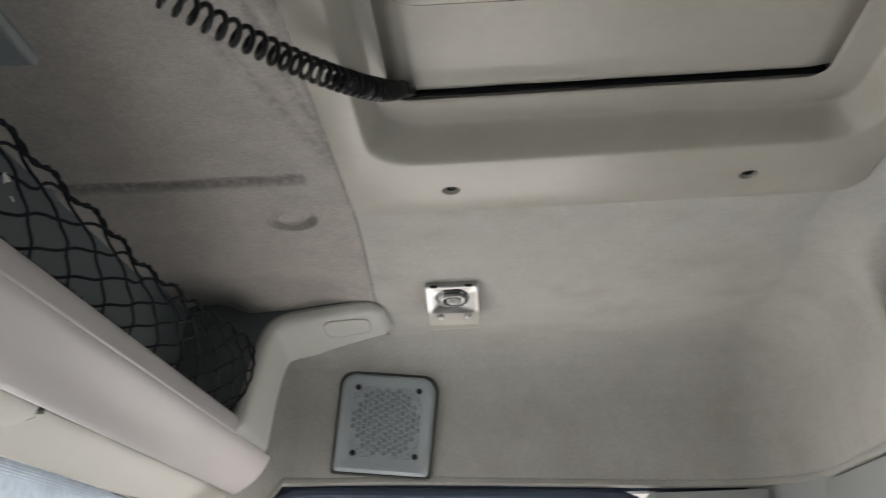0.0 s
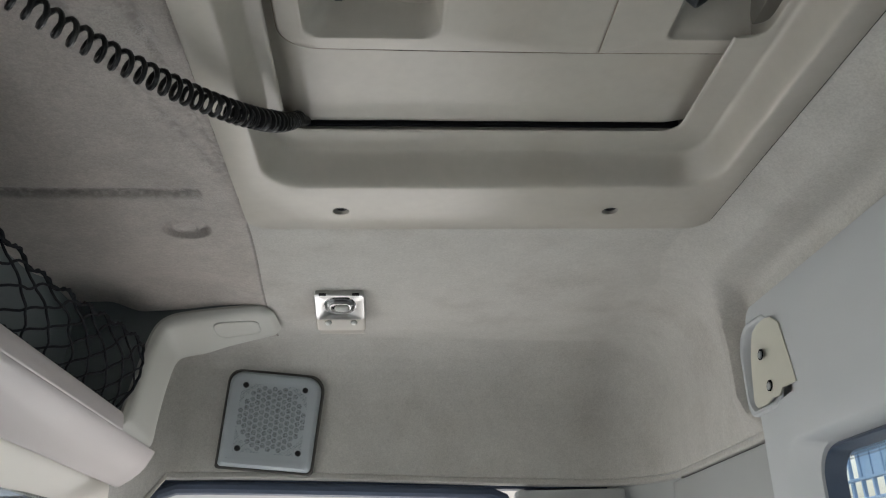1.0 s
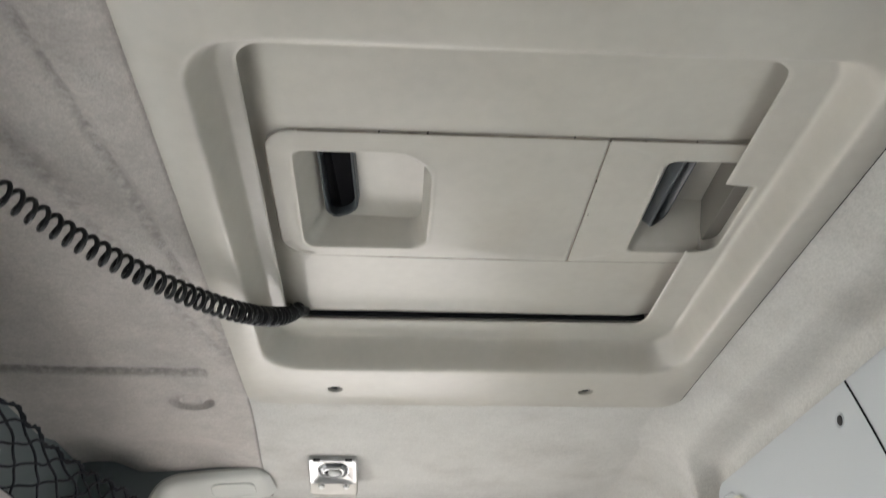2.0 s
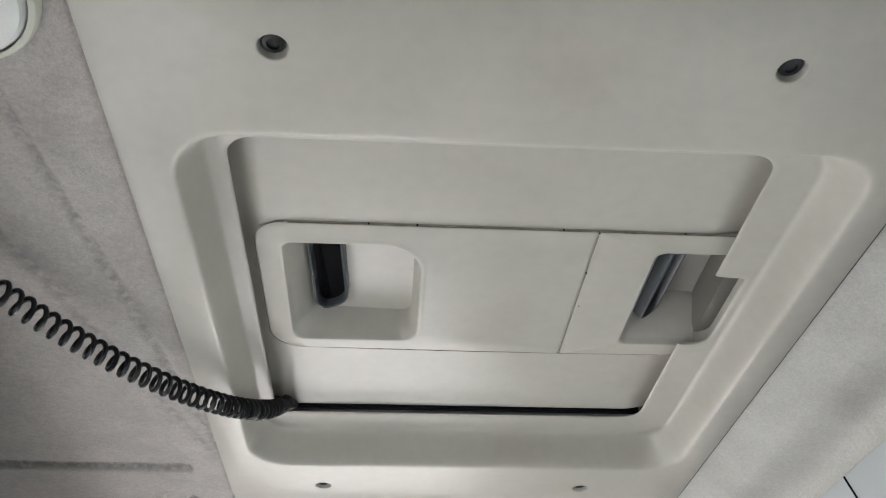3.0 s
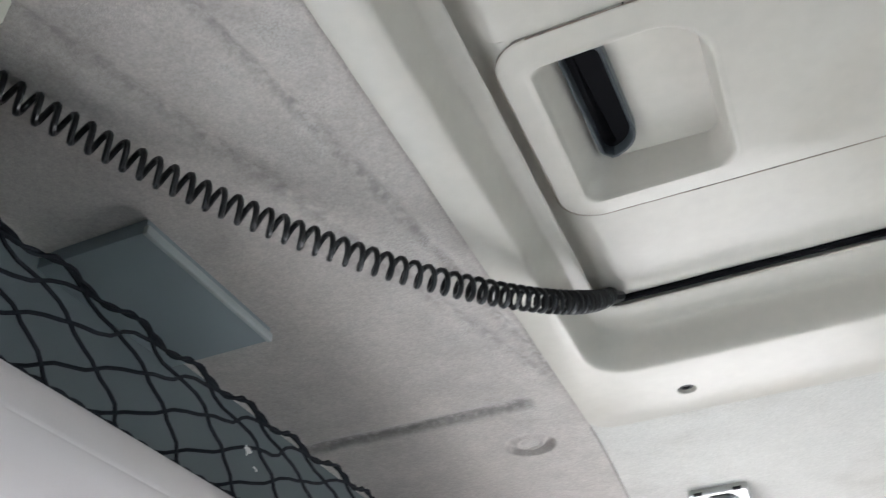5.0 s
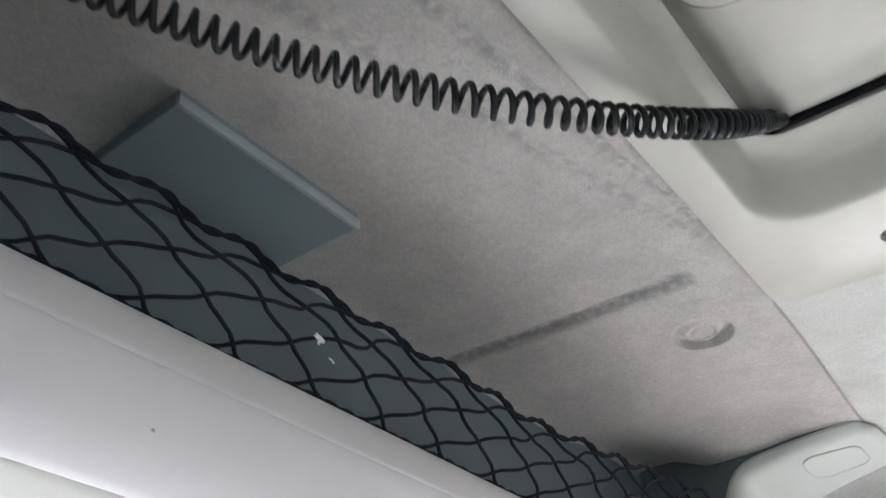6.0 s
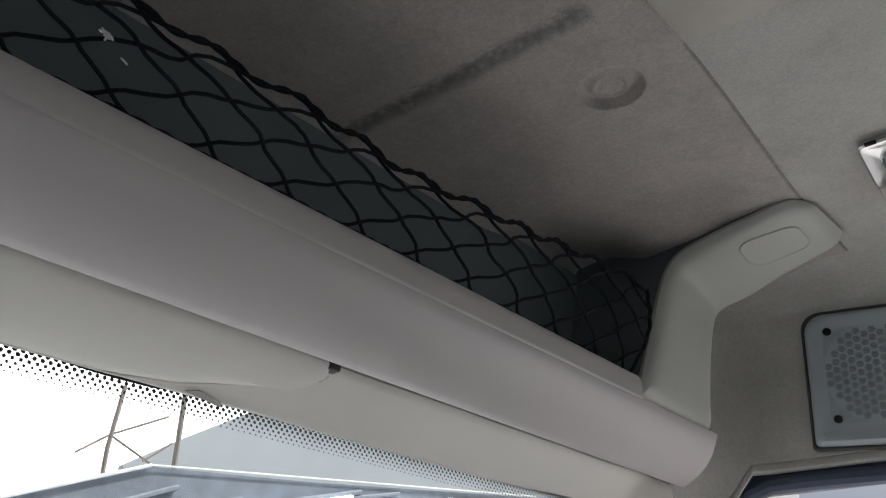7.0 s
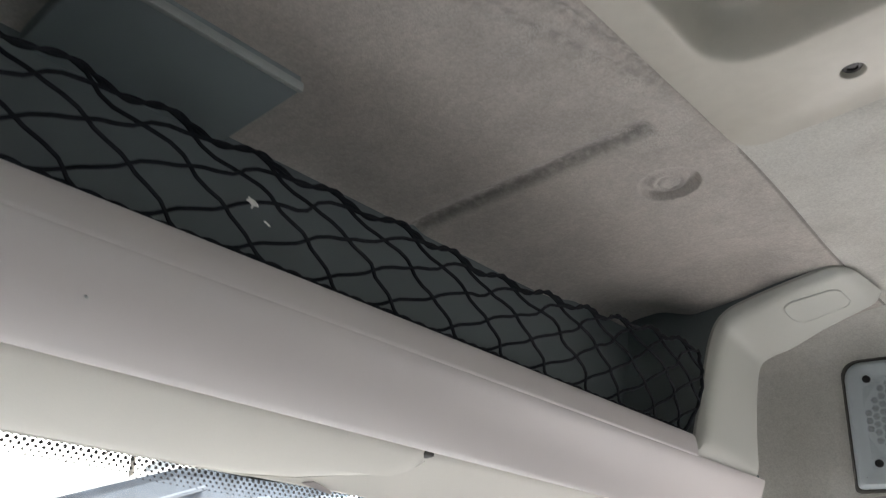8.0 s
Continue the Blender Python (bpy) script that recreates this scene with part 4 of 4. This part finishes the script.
SP = Matrix.Translation((-0.337, wall_y(-0.337) - 0.012, 1.569)) @ Matrix(((1, 0, 0, 0), (0.09, 0, -1, 0), (0, 1, 0, 0), (0, 0, 0, 1))) @ pose(0, 0, 0, 4, 0, -5.3)


def sp_ring(d, h, top=0.0):
    pts = rounded(-0.089 + d, 0.089 - d, -0.094 + d, 0.087 - d, (0.030, 0.026, 0.006, 0.010), h, 6)
    # the sides draw in towards the top
    return [SP @ Vector((x * ((0.952 + 0.33 * y) if x > 0 else (1 - 0.16 * y)), y, z)) for x, y, z in pts]


# dark band stands in for the shadow in the gap round the housing
bm = bmesh.new()
loops(bm, [sp_ring(-0.0050, -0.016), sp_ring(-0.0050, 0.0055), sp_ring(-0.0040, 0.0070), sp_ring(-0.0018, 0.0070), sp_ring(-0.0003, 0.0040)])
part("housing_shadow", bm, M_RUBBER, speaker, "dark band drawn as the shadow gap round the housing")
bm = bmesh.new()
loops(bm, [sp_ring(0, -0.018), sp_ring(0, 0.008), sp_ring(0.002, 0.013), sp_ring(0.006, 0.0165), sp_ring(0.013, 0.0165), sp_ring(0.0170, 0.0142), sp_ring(0.03, 0.0138)], cap=True)
body = part("housing", bm, M_SPEAKER, speaker)
bm = bmesh.new()
# nineteen holes to each hexagon cell inside the round field, finer ones outside it
hexr, pitch = 0.0066, 0.0026


def hole_at(x, y, r):
    bm.faces.new([bm.verts.new(SP @ Vector((x - 0.001 + r * math.cos(a), y + r * math.sin(a), 0.0140))) for a in (math.pi / 3 * k for k in range(6))])


for i in range(-8, 9):
    for j in range(-8, 9):
        cx, cy = 1.5 * hexr * i, hexr * math.sqrt(3) * (j + 0.5 * (i % 2))
        if math.hypot(cx, cy) > 0.0605:
            continue
        for p in range(-2, 3):
            for q in range(max(-2, -2 - p), min(2, 2 - p) + 1):
                hole_at(cx + 0.0021 * (q + p / 2), cy + 0.0021 * 0.866 * p, 0.00072)
for i in range(-26, 27):
    for j in range(-30, 31):
        x, y = pitch * (i + 0.5 * (j % 2)), pitch * 0.866 * j
        if abs(x) > 0.0640 or abs(y) > 0.0670 or math.hypot(abs(x) - 0.0565, abs(y) - 0.060) < 0.0085 or math.hypot(x, y) < 0.0665:
            continue
        hole_at(x, y, 0.0005)
tagged(part("perforation", bm, M_DARK, speaker, "dark fine perforation", smooth=False), kind="stuff")
for x, y0 in ((-0.0745, -0.093), (0.0700, -0.093)):
    part("joint_line", tube(bmesh.new(), [SP @ Vector((x, y0 + 0.0005, 0.0110)), SP @ Vector((x, y0 + 0.005, 0.0160)), SP @ Vector((x, -0.078, 0.0160))], 0.0005, 5), M_RUBBER, speaker, "thin dark joint")
for sx, sy in ((-0.0565, 0.060), (0.0565, 0.060), (0.0565, -0.060), (-0.0565, -0.060)):
    m = SP @ Matrix.Translation((sx, sy, 0.0148))
    bm = bmesh.new()
    rings = [[m @ Vector((r * math.cos(a), r * math.sin(a), z)) for a in (2 * math.pi * k / 16 for k in range(16))] for r, z in ((0.0056, -0.002), (0.0056, 0.0012), (0.0048, 0.0016), (0.0042, -0.0004), (0.002, -0.0006))]
    loops(bm, rings, cap=True)
    part("screw", bm, M_SCREW, speaker, "dark screw")

lamp = thing("reading_lamp", "small chromed reading lamp in the headliner", "lamp")
LAMP = pose(-0.1940, 0.5660, 1.7052, 180 - 21)


def lamp_ring(x, y0, y1, h, r=0.006, n=6):
    return [LAMP @ Vector((px, -py, pz)) for px, py, pz in rounded(-x, x, y0, y1, r, h, n)]


bm = bmesh.new()
loops(bm, [lamp_ring(0.0405, 0.060, 0.098, -0.055, 0.004), lamp_ring(0.0415, 0.060, 0.098, 0.001, 0.004), lamp_ring(0.0395, 0.061, 0.096, 0.003, 0.004), lamp_ring(0.036, 0.063, 0.091, 0.0032, 0.003)], cap=True)
part("lamp_body", bm, M_TRIM, lamp, "beige lamp body")
bm = bmesh.new()
rings = [lamp_ring(0.0405, 0.0, 0.063, -0.040, 0.004), lamp_ring(0.0415, -0.001, 0.064, 0.0026, 0.007), lamp_ring(0.0415, -0.001, 0.064, 0.0055, 0.007), lamp_ring(0.0395, 0.001, 0.062, 0.0072, 0.0065), lamp_ring(0.035, 0.006, 0.058, 0.0062, 0.006),
         lamp_ring(0.0265, 0.012, 0.055, 0.0005, 0.019), lamp_ring(0.0250, 0.014, 0.054, 0.0012, 0.0185), lamp_ring(0.021, 0.019, 0.052, -0.0040, 0.0160), lamp_ring(0.013, 0.027, 0.047, -0.0065, 0.0095)]
loops(bm, rings[:6])
part("bezel", bm, M_CHROME, lamp, "bright chromed bezel")
bm = bmesh.new()
loops(bm, rings[5:], cap=True)
part("reflector", bm, M_BOWL, lamp, "dim mirror bowl of the reflector")
bm = bmesh.new()
loops(bm, [lamp_ring(0.0190, 0.030, 0.0530, -0.0055, 0.0112), lamp_ring(0.0178, 0.031, 0.0525, -0.0010, 0.0105), lamp_ring(0.0160, 0.033, 0.0510, -0.0008, 0.0088), lamp_ring(0.0148, 0.0345, 0.0495, -0.0060, 0.0074)])
part("bulb_holder", bm, M_CHROME, lamp, "chromed oval bulb holder")
bm = bmesh.new()
bmesh.ops.create_uvsphere(bm, u_segments=12, v_segments=8, radius=0.0080, matrix=LAMP @ Matrix.Translation((0.002, -0.042, -0.0010)) @ Matrix.Diagonal((1.5, 0.8, 0.8, 1)))
part("bulb", bm, M_WHITE, lamp, "frosted bulb")
for x in (-0.027, 0.027):
    part("clip", new_box(x - 0.006, x + 0.006, -0.002, 0.0012, 0.003, 0.0078, bevel=0.001, m=LAMP @ Matrix.Diagonal((1, -1, 1, 1))), M_SCREW, lamp, "small spring clip")
bm = bmesh.new()
E0 = LAMP @ Vector((0, -0.096, 0.0))
loops(bm, [[(E0.x - 0.038, y, z), (E0.x + 0.038, y, z), (E0.x + 0.038, y, z + 0.02), (E0.x - 0.038, y, z + 0.02)] for y, z in ((E0.y - 0.004, E0.z + 0.001), (E0.y + 0.020, E0.z - 0.001), (E0.y + 0.040, E0.z + 0.003), (E0.y + 0.055, E0.z + 0.018))], cap=True)
part("rear_cowl", bm, M_TRIM, lamp, "beige cowl behind the lamp")
for x in (-0.021, 0.022):
    bm = bmesh.new()
    bmesh.ops.create_uvsphere(bm, u_segments=12, v_segments=8, radius=0.0058, matrix=LAMP @ Matrix.Translation((x, -0.074, 0.0040)) @ Matrix.Diagonal((1, 1, 0.7, 1)))
    part("stud", bm, M_CHROME, lamp, "round chromed stud")

# ---- door head over the passenger door ----
door = thing("door_seal", "navy rubber seal along the top of the passenger door", "door seal", kind="structure")
bm = bmesh.new()
pts = [(-0.60, 0.930, 1.375), (-0.565, 0.932, 1.410), (-0.54, 0.922, 1.437), (-0.51, 0.922, 1.4455)]
pts += [(-0.45 + 0.05 * i, wall_y(-0.45 + 0.05 * i) + 0.010, 1.4455 - 0.0015 * i) for i in range(11)]
pts += [(0.085, 0.985, 1.431), (0.112, 0.987, 1.420), (0.124, 0.988, 1.396), (0.128, 0.988, 1.30), (0.128, 0.988, 0.80)]
tube(bm, pts, 0.0125, 10)
part("seal_bulb", bm, M_SEAL, door)
bm = bmesh.new()
loops(bm, [[(x, wall_y(x) + a, b) for a, b in ((0.055, 1.439), (0.016, 1.439), (0.013, 1.442), (0.013, 1.480), (0.055, 1.480))] for x in (-0.60, -0.3, 0.0, 0.36)])
part("door_head", bm, M_SEAL, door, "dark door head behind the seal")
tagged(part("pillar_panel", new_box(0.137, 0.352, 0.966, 1.010, 0.76, 1.4335, bevel=0.004), M_CORNER), "cool grey panel behind the passenger door", "wall panel", kind="structure")
tagged(part("corner_panel", new_box(0.428, 0.450, 0.36, 0.90, 0.76, 1.4345, bevel=0.004), M_CORNER), "cool grey rear corner panel", "wall panel", kind="structure")
bm = bmesh.new()
loops(bm, [[(0.3225 + 0.113 * math.cos(a), 0.868 + 0.122 * math.sin(a), z) for a in (math.pi / 2 * (1 - k / 10) for k in range(11))] for z in (0.76, 1.430, 1.452)], close=False)
tagged(part("corner_fillet", bm, M_CORNER), "cool grey rounded corner panel", "wall panel", kind="structure")

# ---- rear wall panel with its window and coat hook ----
X_PANEL = 0.405


def panel_ring(y0, y1, z0, z1, r, x, notch=0.0, shrink=1.0):
    """A rounded rectangle on the rear wall; its outer edge may step back round the hook's pocket."""
    pts = [(x, a, b) for a, b, _ in rounded(y0, y1, z0, z1, r, 0, 6)]
    for z, k in ((1.40, 0), (1.462, 0), (1.468, 0.5), (1.474, 1), (1.50, 1), (1.54, 1), (1.566, 0.95), (1.578, 0.75), (1.583, 0.3), (1.586, 0)):
        zz = z if shrink == 1.0 else z0 + r + (z1 - z0 - 2 * r) * (z - 1.39) / 0.20
        pts.append((x, y1 - notch * k, zz))
    return pts


rear = thing("wall_rear_panel", "blue-grey moulded plastic rear wall panel", "wall panel", kind="structure")
bm = bmesh.new()
a = loops(bm, [panel_ring(-0.95, 0.416, 0.62, 1.6135, 0.028, 0.4300, 0.110), panel_ring(-0.95, 0.416, 0.62, 1.6165, 0.028, 0.4090, 0.110), panel_ring(-0.948, 0.4145, 0.622, 1.6155, 0.027, 0.4060, 0.110),
               panel_ring(-0.945, 0.411, 0.625, 1.6120, 0.026, 0.4050, 0.108)])
b = loops(bm, [panel_ring(-0.56, 0.368, 0.92, 1.4180, 0.050, 0.4050, 0, 0.5), panel_ring(-0.553, 0.361, 0.927, 1.4140, 0.048, 0.4070, 0, 0.5), panel_ring(-0.50, 0.308, 0.98, 1.4020, 0.042, 0.4230, 0, 0.5), panel_ring(-0.495, 0.303, 0.985, 1.3990, 0.040, 0.4400, 0, 0.5)])
edges = [bm.edges.get((q[k], q[(k + 1) % len(q)])) for q in (a[-1], b[0]) for k in range(len(q))]
bmesh.ops.triangle_fill(bm, edges=edges, use_beauty=True)
part("panel_body", bm, M_REAR, rear)
bm = bmesh.new()
tube(bm, [(0.4046, -0.014, 1.6135), (0.4046, -0.0245, 1.59), (0.4046, -0.041, 1.55), (0.4046, -0.060, 1.50), (0.4046, -0.080, 1.44), (0.4046, -0.088, 1.41)], 0.0013, 6)
part("panel_joint", bm, M_DARK, rear, "thin dark joint")
for y, z in ((0.0175, 1.5795), (-0.001, 1.465)):
    m = Matrix.Translation((0.4046, y, z)) @ Euler((0, radians(-90), 0)).to_matrix().to_4x4()
    bm = bmesh.new()
    rings = [[m @ Vector((r * math.cos(a), r * math.sin(a), h)) for a in (2 * math.pi * k / 18 for k in range(18))] for r, h in ((0.0090, -0.001), (0.0088, 0.0010), (0.0075, 0.0006), (0.0062, -0.0002))]
    loops(bm, rings)
    part("screw_cup", bm, M_REAR, rear)
    part("screw_head", disc(bmesh.new(), m @ Matrix.Translation((0, 0, 0.0004)), 0.0062, 0.002, 16), M_SCREW, rear, "dark screw head")

hook = thing("coat_hook_plate", "cream metal mounting plate in an oval pocket of the rear panel", "mounting plate")


def pocket_ring(d, x):
    # the rim dies away under the plate's free side
    return [(x + (0.0042 * smoothstep(0.375, 0.340, a) if x < 0.4045 else 0), a, b) for a, b, _ in rounded(0.335 + d, 0.440 - d, 1.462 + d, 1.594 - d, (0.040, 0.024, 0.02, 0.02), 0, 8)]


bm = bmesh.new()
loops(bm, [pocket_ring(0.0, 0.4080), pocket_ring(0.0005, 0.4025), pocket_ring(0.003, 0.4005), pocket_ring(0.007, 0.4015), pocket_ring(0.010, 0.4060), pocket_ring(0.013, 0.4260)], cap=True)
part("pocket", bm, M_REAR, hook, "blue-grey moulded pocket")
bm = bmesh.new()
outline = [(0.302, 1.545), (0.306, 1.566), (0.318, 1.577), (0.332, 1.580), (0.346, 1.580), (0.362, 1.578), (0.378, 1.574), (0.392, 1.567), (0.402, 1.558), (0.409, 1.545), (0.415, 1.520), (0.421, 1.486), (0.419, 1.479), (0.412, 1.473), (0.372, 1.469), (0.348, 1.474), (0.328, 1.472), (0.318, 1.481), (0.303, 1.483), (0.288, 1.482), (0.294, 1.508)]


def bend(y, z):
    return 0.4035 - 0.0060 * smoothstep(0.408, 0.372, y) * smoothstep(0.296, 0.325, y)


a = [bm.verts.new((bend(y, z), y, z)) for y, z in outline]
b = [bm.verts.new((bend(y, z) + 0.0025, y, z)) for y, z in outline]
bm.faces.new(a), bm.faces.new(b)
for i in range(len(a)):
    j = (i + 1) % len(a)
    bm.faces.new((a[i], a[j], b[j], b[i]))
bmesh.ops.triangulate(bm, faces=[f for f in bm.faces if len(f.verts) > 4])
part("plate", bm, M_METAL, hook, "cream painted bent metal plate", angle=20)
for y, z in ((0.362, 1.537), (0.351, 1.491)):
    m = Matrix.Translation((bend(y, z) - 0.0008, y, z)) @ Euler((0, radians(-84), 0)).to_matrix().to_4x4()
    bm = bmesh.new()
    rings = [[m @ Vector((r * math.cos(t), r * math.sin(t), h)) for t in (2 * math.pi * k / 16 for k in range(16))] for r, h in ((0.0078, -0.001), (0.0076, 0.0006), (0.0066, 0.0002))]
    loops(bm, rings, cap=True)
    part("bolt_hole", bm, M_DARK, hook, "dark bolt hole")
    bm = bmesh.new()
    loops(bm, [[m @ Vector((r * math.cos(t) - 0.0012, r * math.sin(t) - 0.0014, h)) for t in (math.pi / 3 * k for k in range(6))] for r, h in ((0.0056, -0.001), (0.0056, 0.0018), (0.0048, 0.0023))], cap=True)
    part("bolt_head", bm, M_BOXEDGE, hook, "grey hexagon bolt head")

window = thing("window_rear", "small rear window with a navy rubber frame", "window", kind="structure")
bm = bmesh.new()
loops(bm, [panel_ring(-0.496, 0.304, 0.984, 1.4005, 0.042, 0.4290, 0, 0.5), panel_ring(-0.492, 0.300, 0.988, 1.3970, 0.040, 0.4230, 0, 0.5), panel_ring(-0.482, 0.298, 0.998, 1.3940, 0.036, 0.4220, 0, 0.5), panel_ring(-0.474, 0.2965, 1.006, 1.3915, 0.032, 0.4330, 0, 0.5), panel_ring(-0.473, 0.2955, 1.007, 1.3905, 0.032, 0.4490, 0, 0.5)])
part("window_frame", bm, M_SEAL, window)
pane = part("pane", new_box(0.4480, 0.4520, -0.49, 0.300, 0.99, 1.399), M_GLASS, window, smooth=False)
pane.visible_shadow = False
bm = bmesh.new()
for row in range(3):
    for i in range(154):
        r = 0.0019 - 0.0003 * row
        y, z = -0.47 + (i + 0.5 * (row % 2)) * 0.0049, 1.3885 - row * 0.0036
        bm.faces.new([bm.verts.new((0.4472, y + r * math.cos(a), z + r * math.sin(a))) for a in (2 * math.pi * k / 8 for k in range(8))])
tagged(part("dotted_border", bm, M_BLACK, window, "black printed dots", smooth=False), kind="stuff")

# ---- round ceiling lamp and cable socket above the driver ----
dome = thing("ceiling_lamp", "round white ceiling lamp beside the roof hatch", "lamp")
m = pose(-0.376, -0.535, 1.709, 180)
bm = bmesh.new()
loops(bm, [[m @ Vector((r * math.cos(a), r * math.sin(a), h)) for a in (2 * math.pi * k / 36 for k in range(36))] for r, h in ((0.060, -0.002), (0.060, 0.006), (0.058, 0.009), (0.054, 0.010))])
part("lamp_ring", bm, M_METAL, dome)
bm = bmesh.new()
loops(bm, [[m @ Vector((r * math.cos(a), r * math.sin(a), h)) for a in (2 * math.pi * k / 36 for k in range(36))] for r, h in ((0.054, 0.006), (0.050, 0.014), (0.038, 0.019), (0.02, 0.021))], cap=True)
part("diffuser", bm, M_WHITE, dome, "white frosted diffuser")
socket = thing("cable_socket", "white plastic cable socket on the headliner", "socket")
part("socket_body", new_box(-0.575, -0.470, -0.560, -0.452, 1.684, 1.715, bevel=0.006, seg=3), M_METAL, socket)

# ---- what stands outside: yard, canopy, hall ----
tagged(part("ground", new_box(-300, 300, -300, 300, -1.35, -1.30), M_GROUND, smooth=False), "pale concrete yard", "ground", kind="structure")


def at(az, el, x):
    """A place on the plane x seen from the cab at an azimuth off straight ahead and an elevation."""
    d = -0.08 - x
    return Vector((x, -0.32 + d * math.tan(radians(az)), 1.20 + d / math.cos(radians(az)) * math.tan(radians(el))))


def sheet(corners, thick):
    bm = bmesh.new()
    a = [bm.verts.new(p) for p in corners]
    b = [bm.verts.new(p - Vector((thick, 0, 0))) for p in corners]
    bm.faces.new(a), bm.faces.new(b)
    for i in range(len(a)):
        j = (i + 1) % len(a)
        bm.faces.new((a[i], a[j], b[j], b[i]))
    return bm


tagged(part("backdrop", new_box(-180.5, -180.0, -320, 320, -1.3, 190), M_HAZE, smooth=False), "bright white hazy sky beyond the yard", "sky", kind="structure")
hall = thing("hall", "grey-blue steel hall with a pitched gable", "building")
part("wall", sheet([at(29.5, -4, -26), at(29.5, 12.3, -26), at(33.0, 14.2, -26), at(39, 17, -26), at(72, 17, -26), at(72, -4, -26)], 0.3), M_WALLOUT, hall, smooth=False)
canopy = thing("canopy", "dark blue-grey canopy with strip lights", "canopy")
part("canopy_sheet", sheet([at(14, 6.5, -16), at(22.5, 9.6, -16), at(31.2, 12.3, -16), at(41, 11.9, -16), at(56, 11.0, -16), at(70, 9.0, -16), at(70, -2, -16), at(14, -2, -16)], 0.1), M_ROOF, canopy, smooth=False)
for a0, e0, a1, e1, r, mat, nm in ((22.5, 9.7, 31.2, 12.4, 0.04, M_STEEL, "gutter"), (31.2, 12.4, 56, 11.1, 0.022, M_WHITE, "gutter"), (36.0, 10.0, 44.5, 11.35, 0.07, M_BEAM, "beam"), (40.0, 9.3, 56, 10.7, 0.07, M_BEAM, "beam"), (27, 9.2, 33, 11.2, 0.06, M_BEAM, "beam"), (31.6, 9.4, 47, 11.3, 0.05, M_BEAM, "beam"), (24, 8.0, 37, 10.6, 0.09, M_BEAM, "beam")):
    part(nm, tube(bmesh.new(), [at(a0, e0, -15.9), at(a1, e1, -15.9)], r, 6), mat, canopy)
for a0, e0, a1, e1 in ((37.5, 10.05, 44.0, 11.1), (45.5, 10.55, 50.5, 11.0)):
    part("strip_light", tube(bmesh.new(), [at(a0, e0, -15.7), at(a1, e1, -15.7)], 0.028, 6), M_TUBE, canopy, "lit strip light")
mast = thing("lattice_mast", "grey steel mast with braces", "mast")
part("pole", tube(bmesh.new(), [at(28.2, -7, -20), at(28.4, 13.2, -20), at(28.8, 17, -20)], 0.06, 8), M_MAST, mast)
part("pole", tube(bmesh.new(), [at(32.3, -7, -20), at(32.6, 17, -20)], 0.075, 8), M_MAST, mast)
for a0, e0, a1, e1 in ((28.4, 14.0, 31.4, 12.3), (28.4, 14.0, 31.8, 15.4), (28.4, 14.0, 26.6, 12.8), (30.6, 12.6, 32.2, 13.8)):
    part("brace", tube(bmesh.new(), [at(a0, e0, -20), at(a1, e1, -20)], 0.03, 5), M_MAST, mast)
barred = thing("glazed_wall", "blue hall wall with rows of bright square panes behind the cab", "glazed wall")
for y0, y1, z0, z1 in ((7.0, 20.0, 3.46, 8.0), (7.0, 14.0, 2.98, 3.452), (14.54, 20.0, -1.3, 3.452), (4.0, 11.0, -1.3, 2.972)):
    part("cladding", new_box(8.03, 8.10, y0, y1, z0, z1), M_BLUEWALL, barred, smooth=False)
for k in range(9):
    part("mullion", new_box(8.0, 8.07, 11.34 + 0.36 * k, 11.39 + 0.36 * k, -1.3, 3.46, bevel=0.01), M_BLUEWALL, barred)
for k in range(12):
    part("transom", new_box(7.98, 8.06, 11.0, 14.54, 2.98 - 0.34 * k, 3.03 - 0.34 * k, bevel=0.01), M_BLUEWALL, barred)
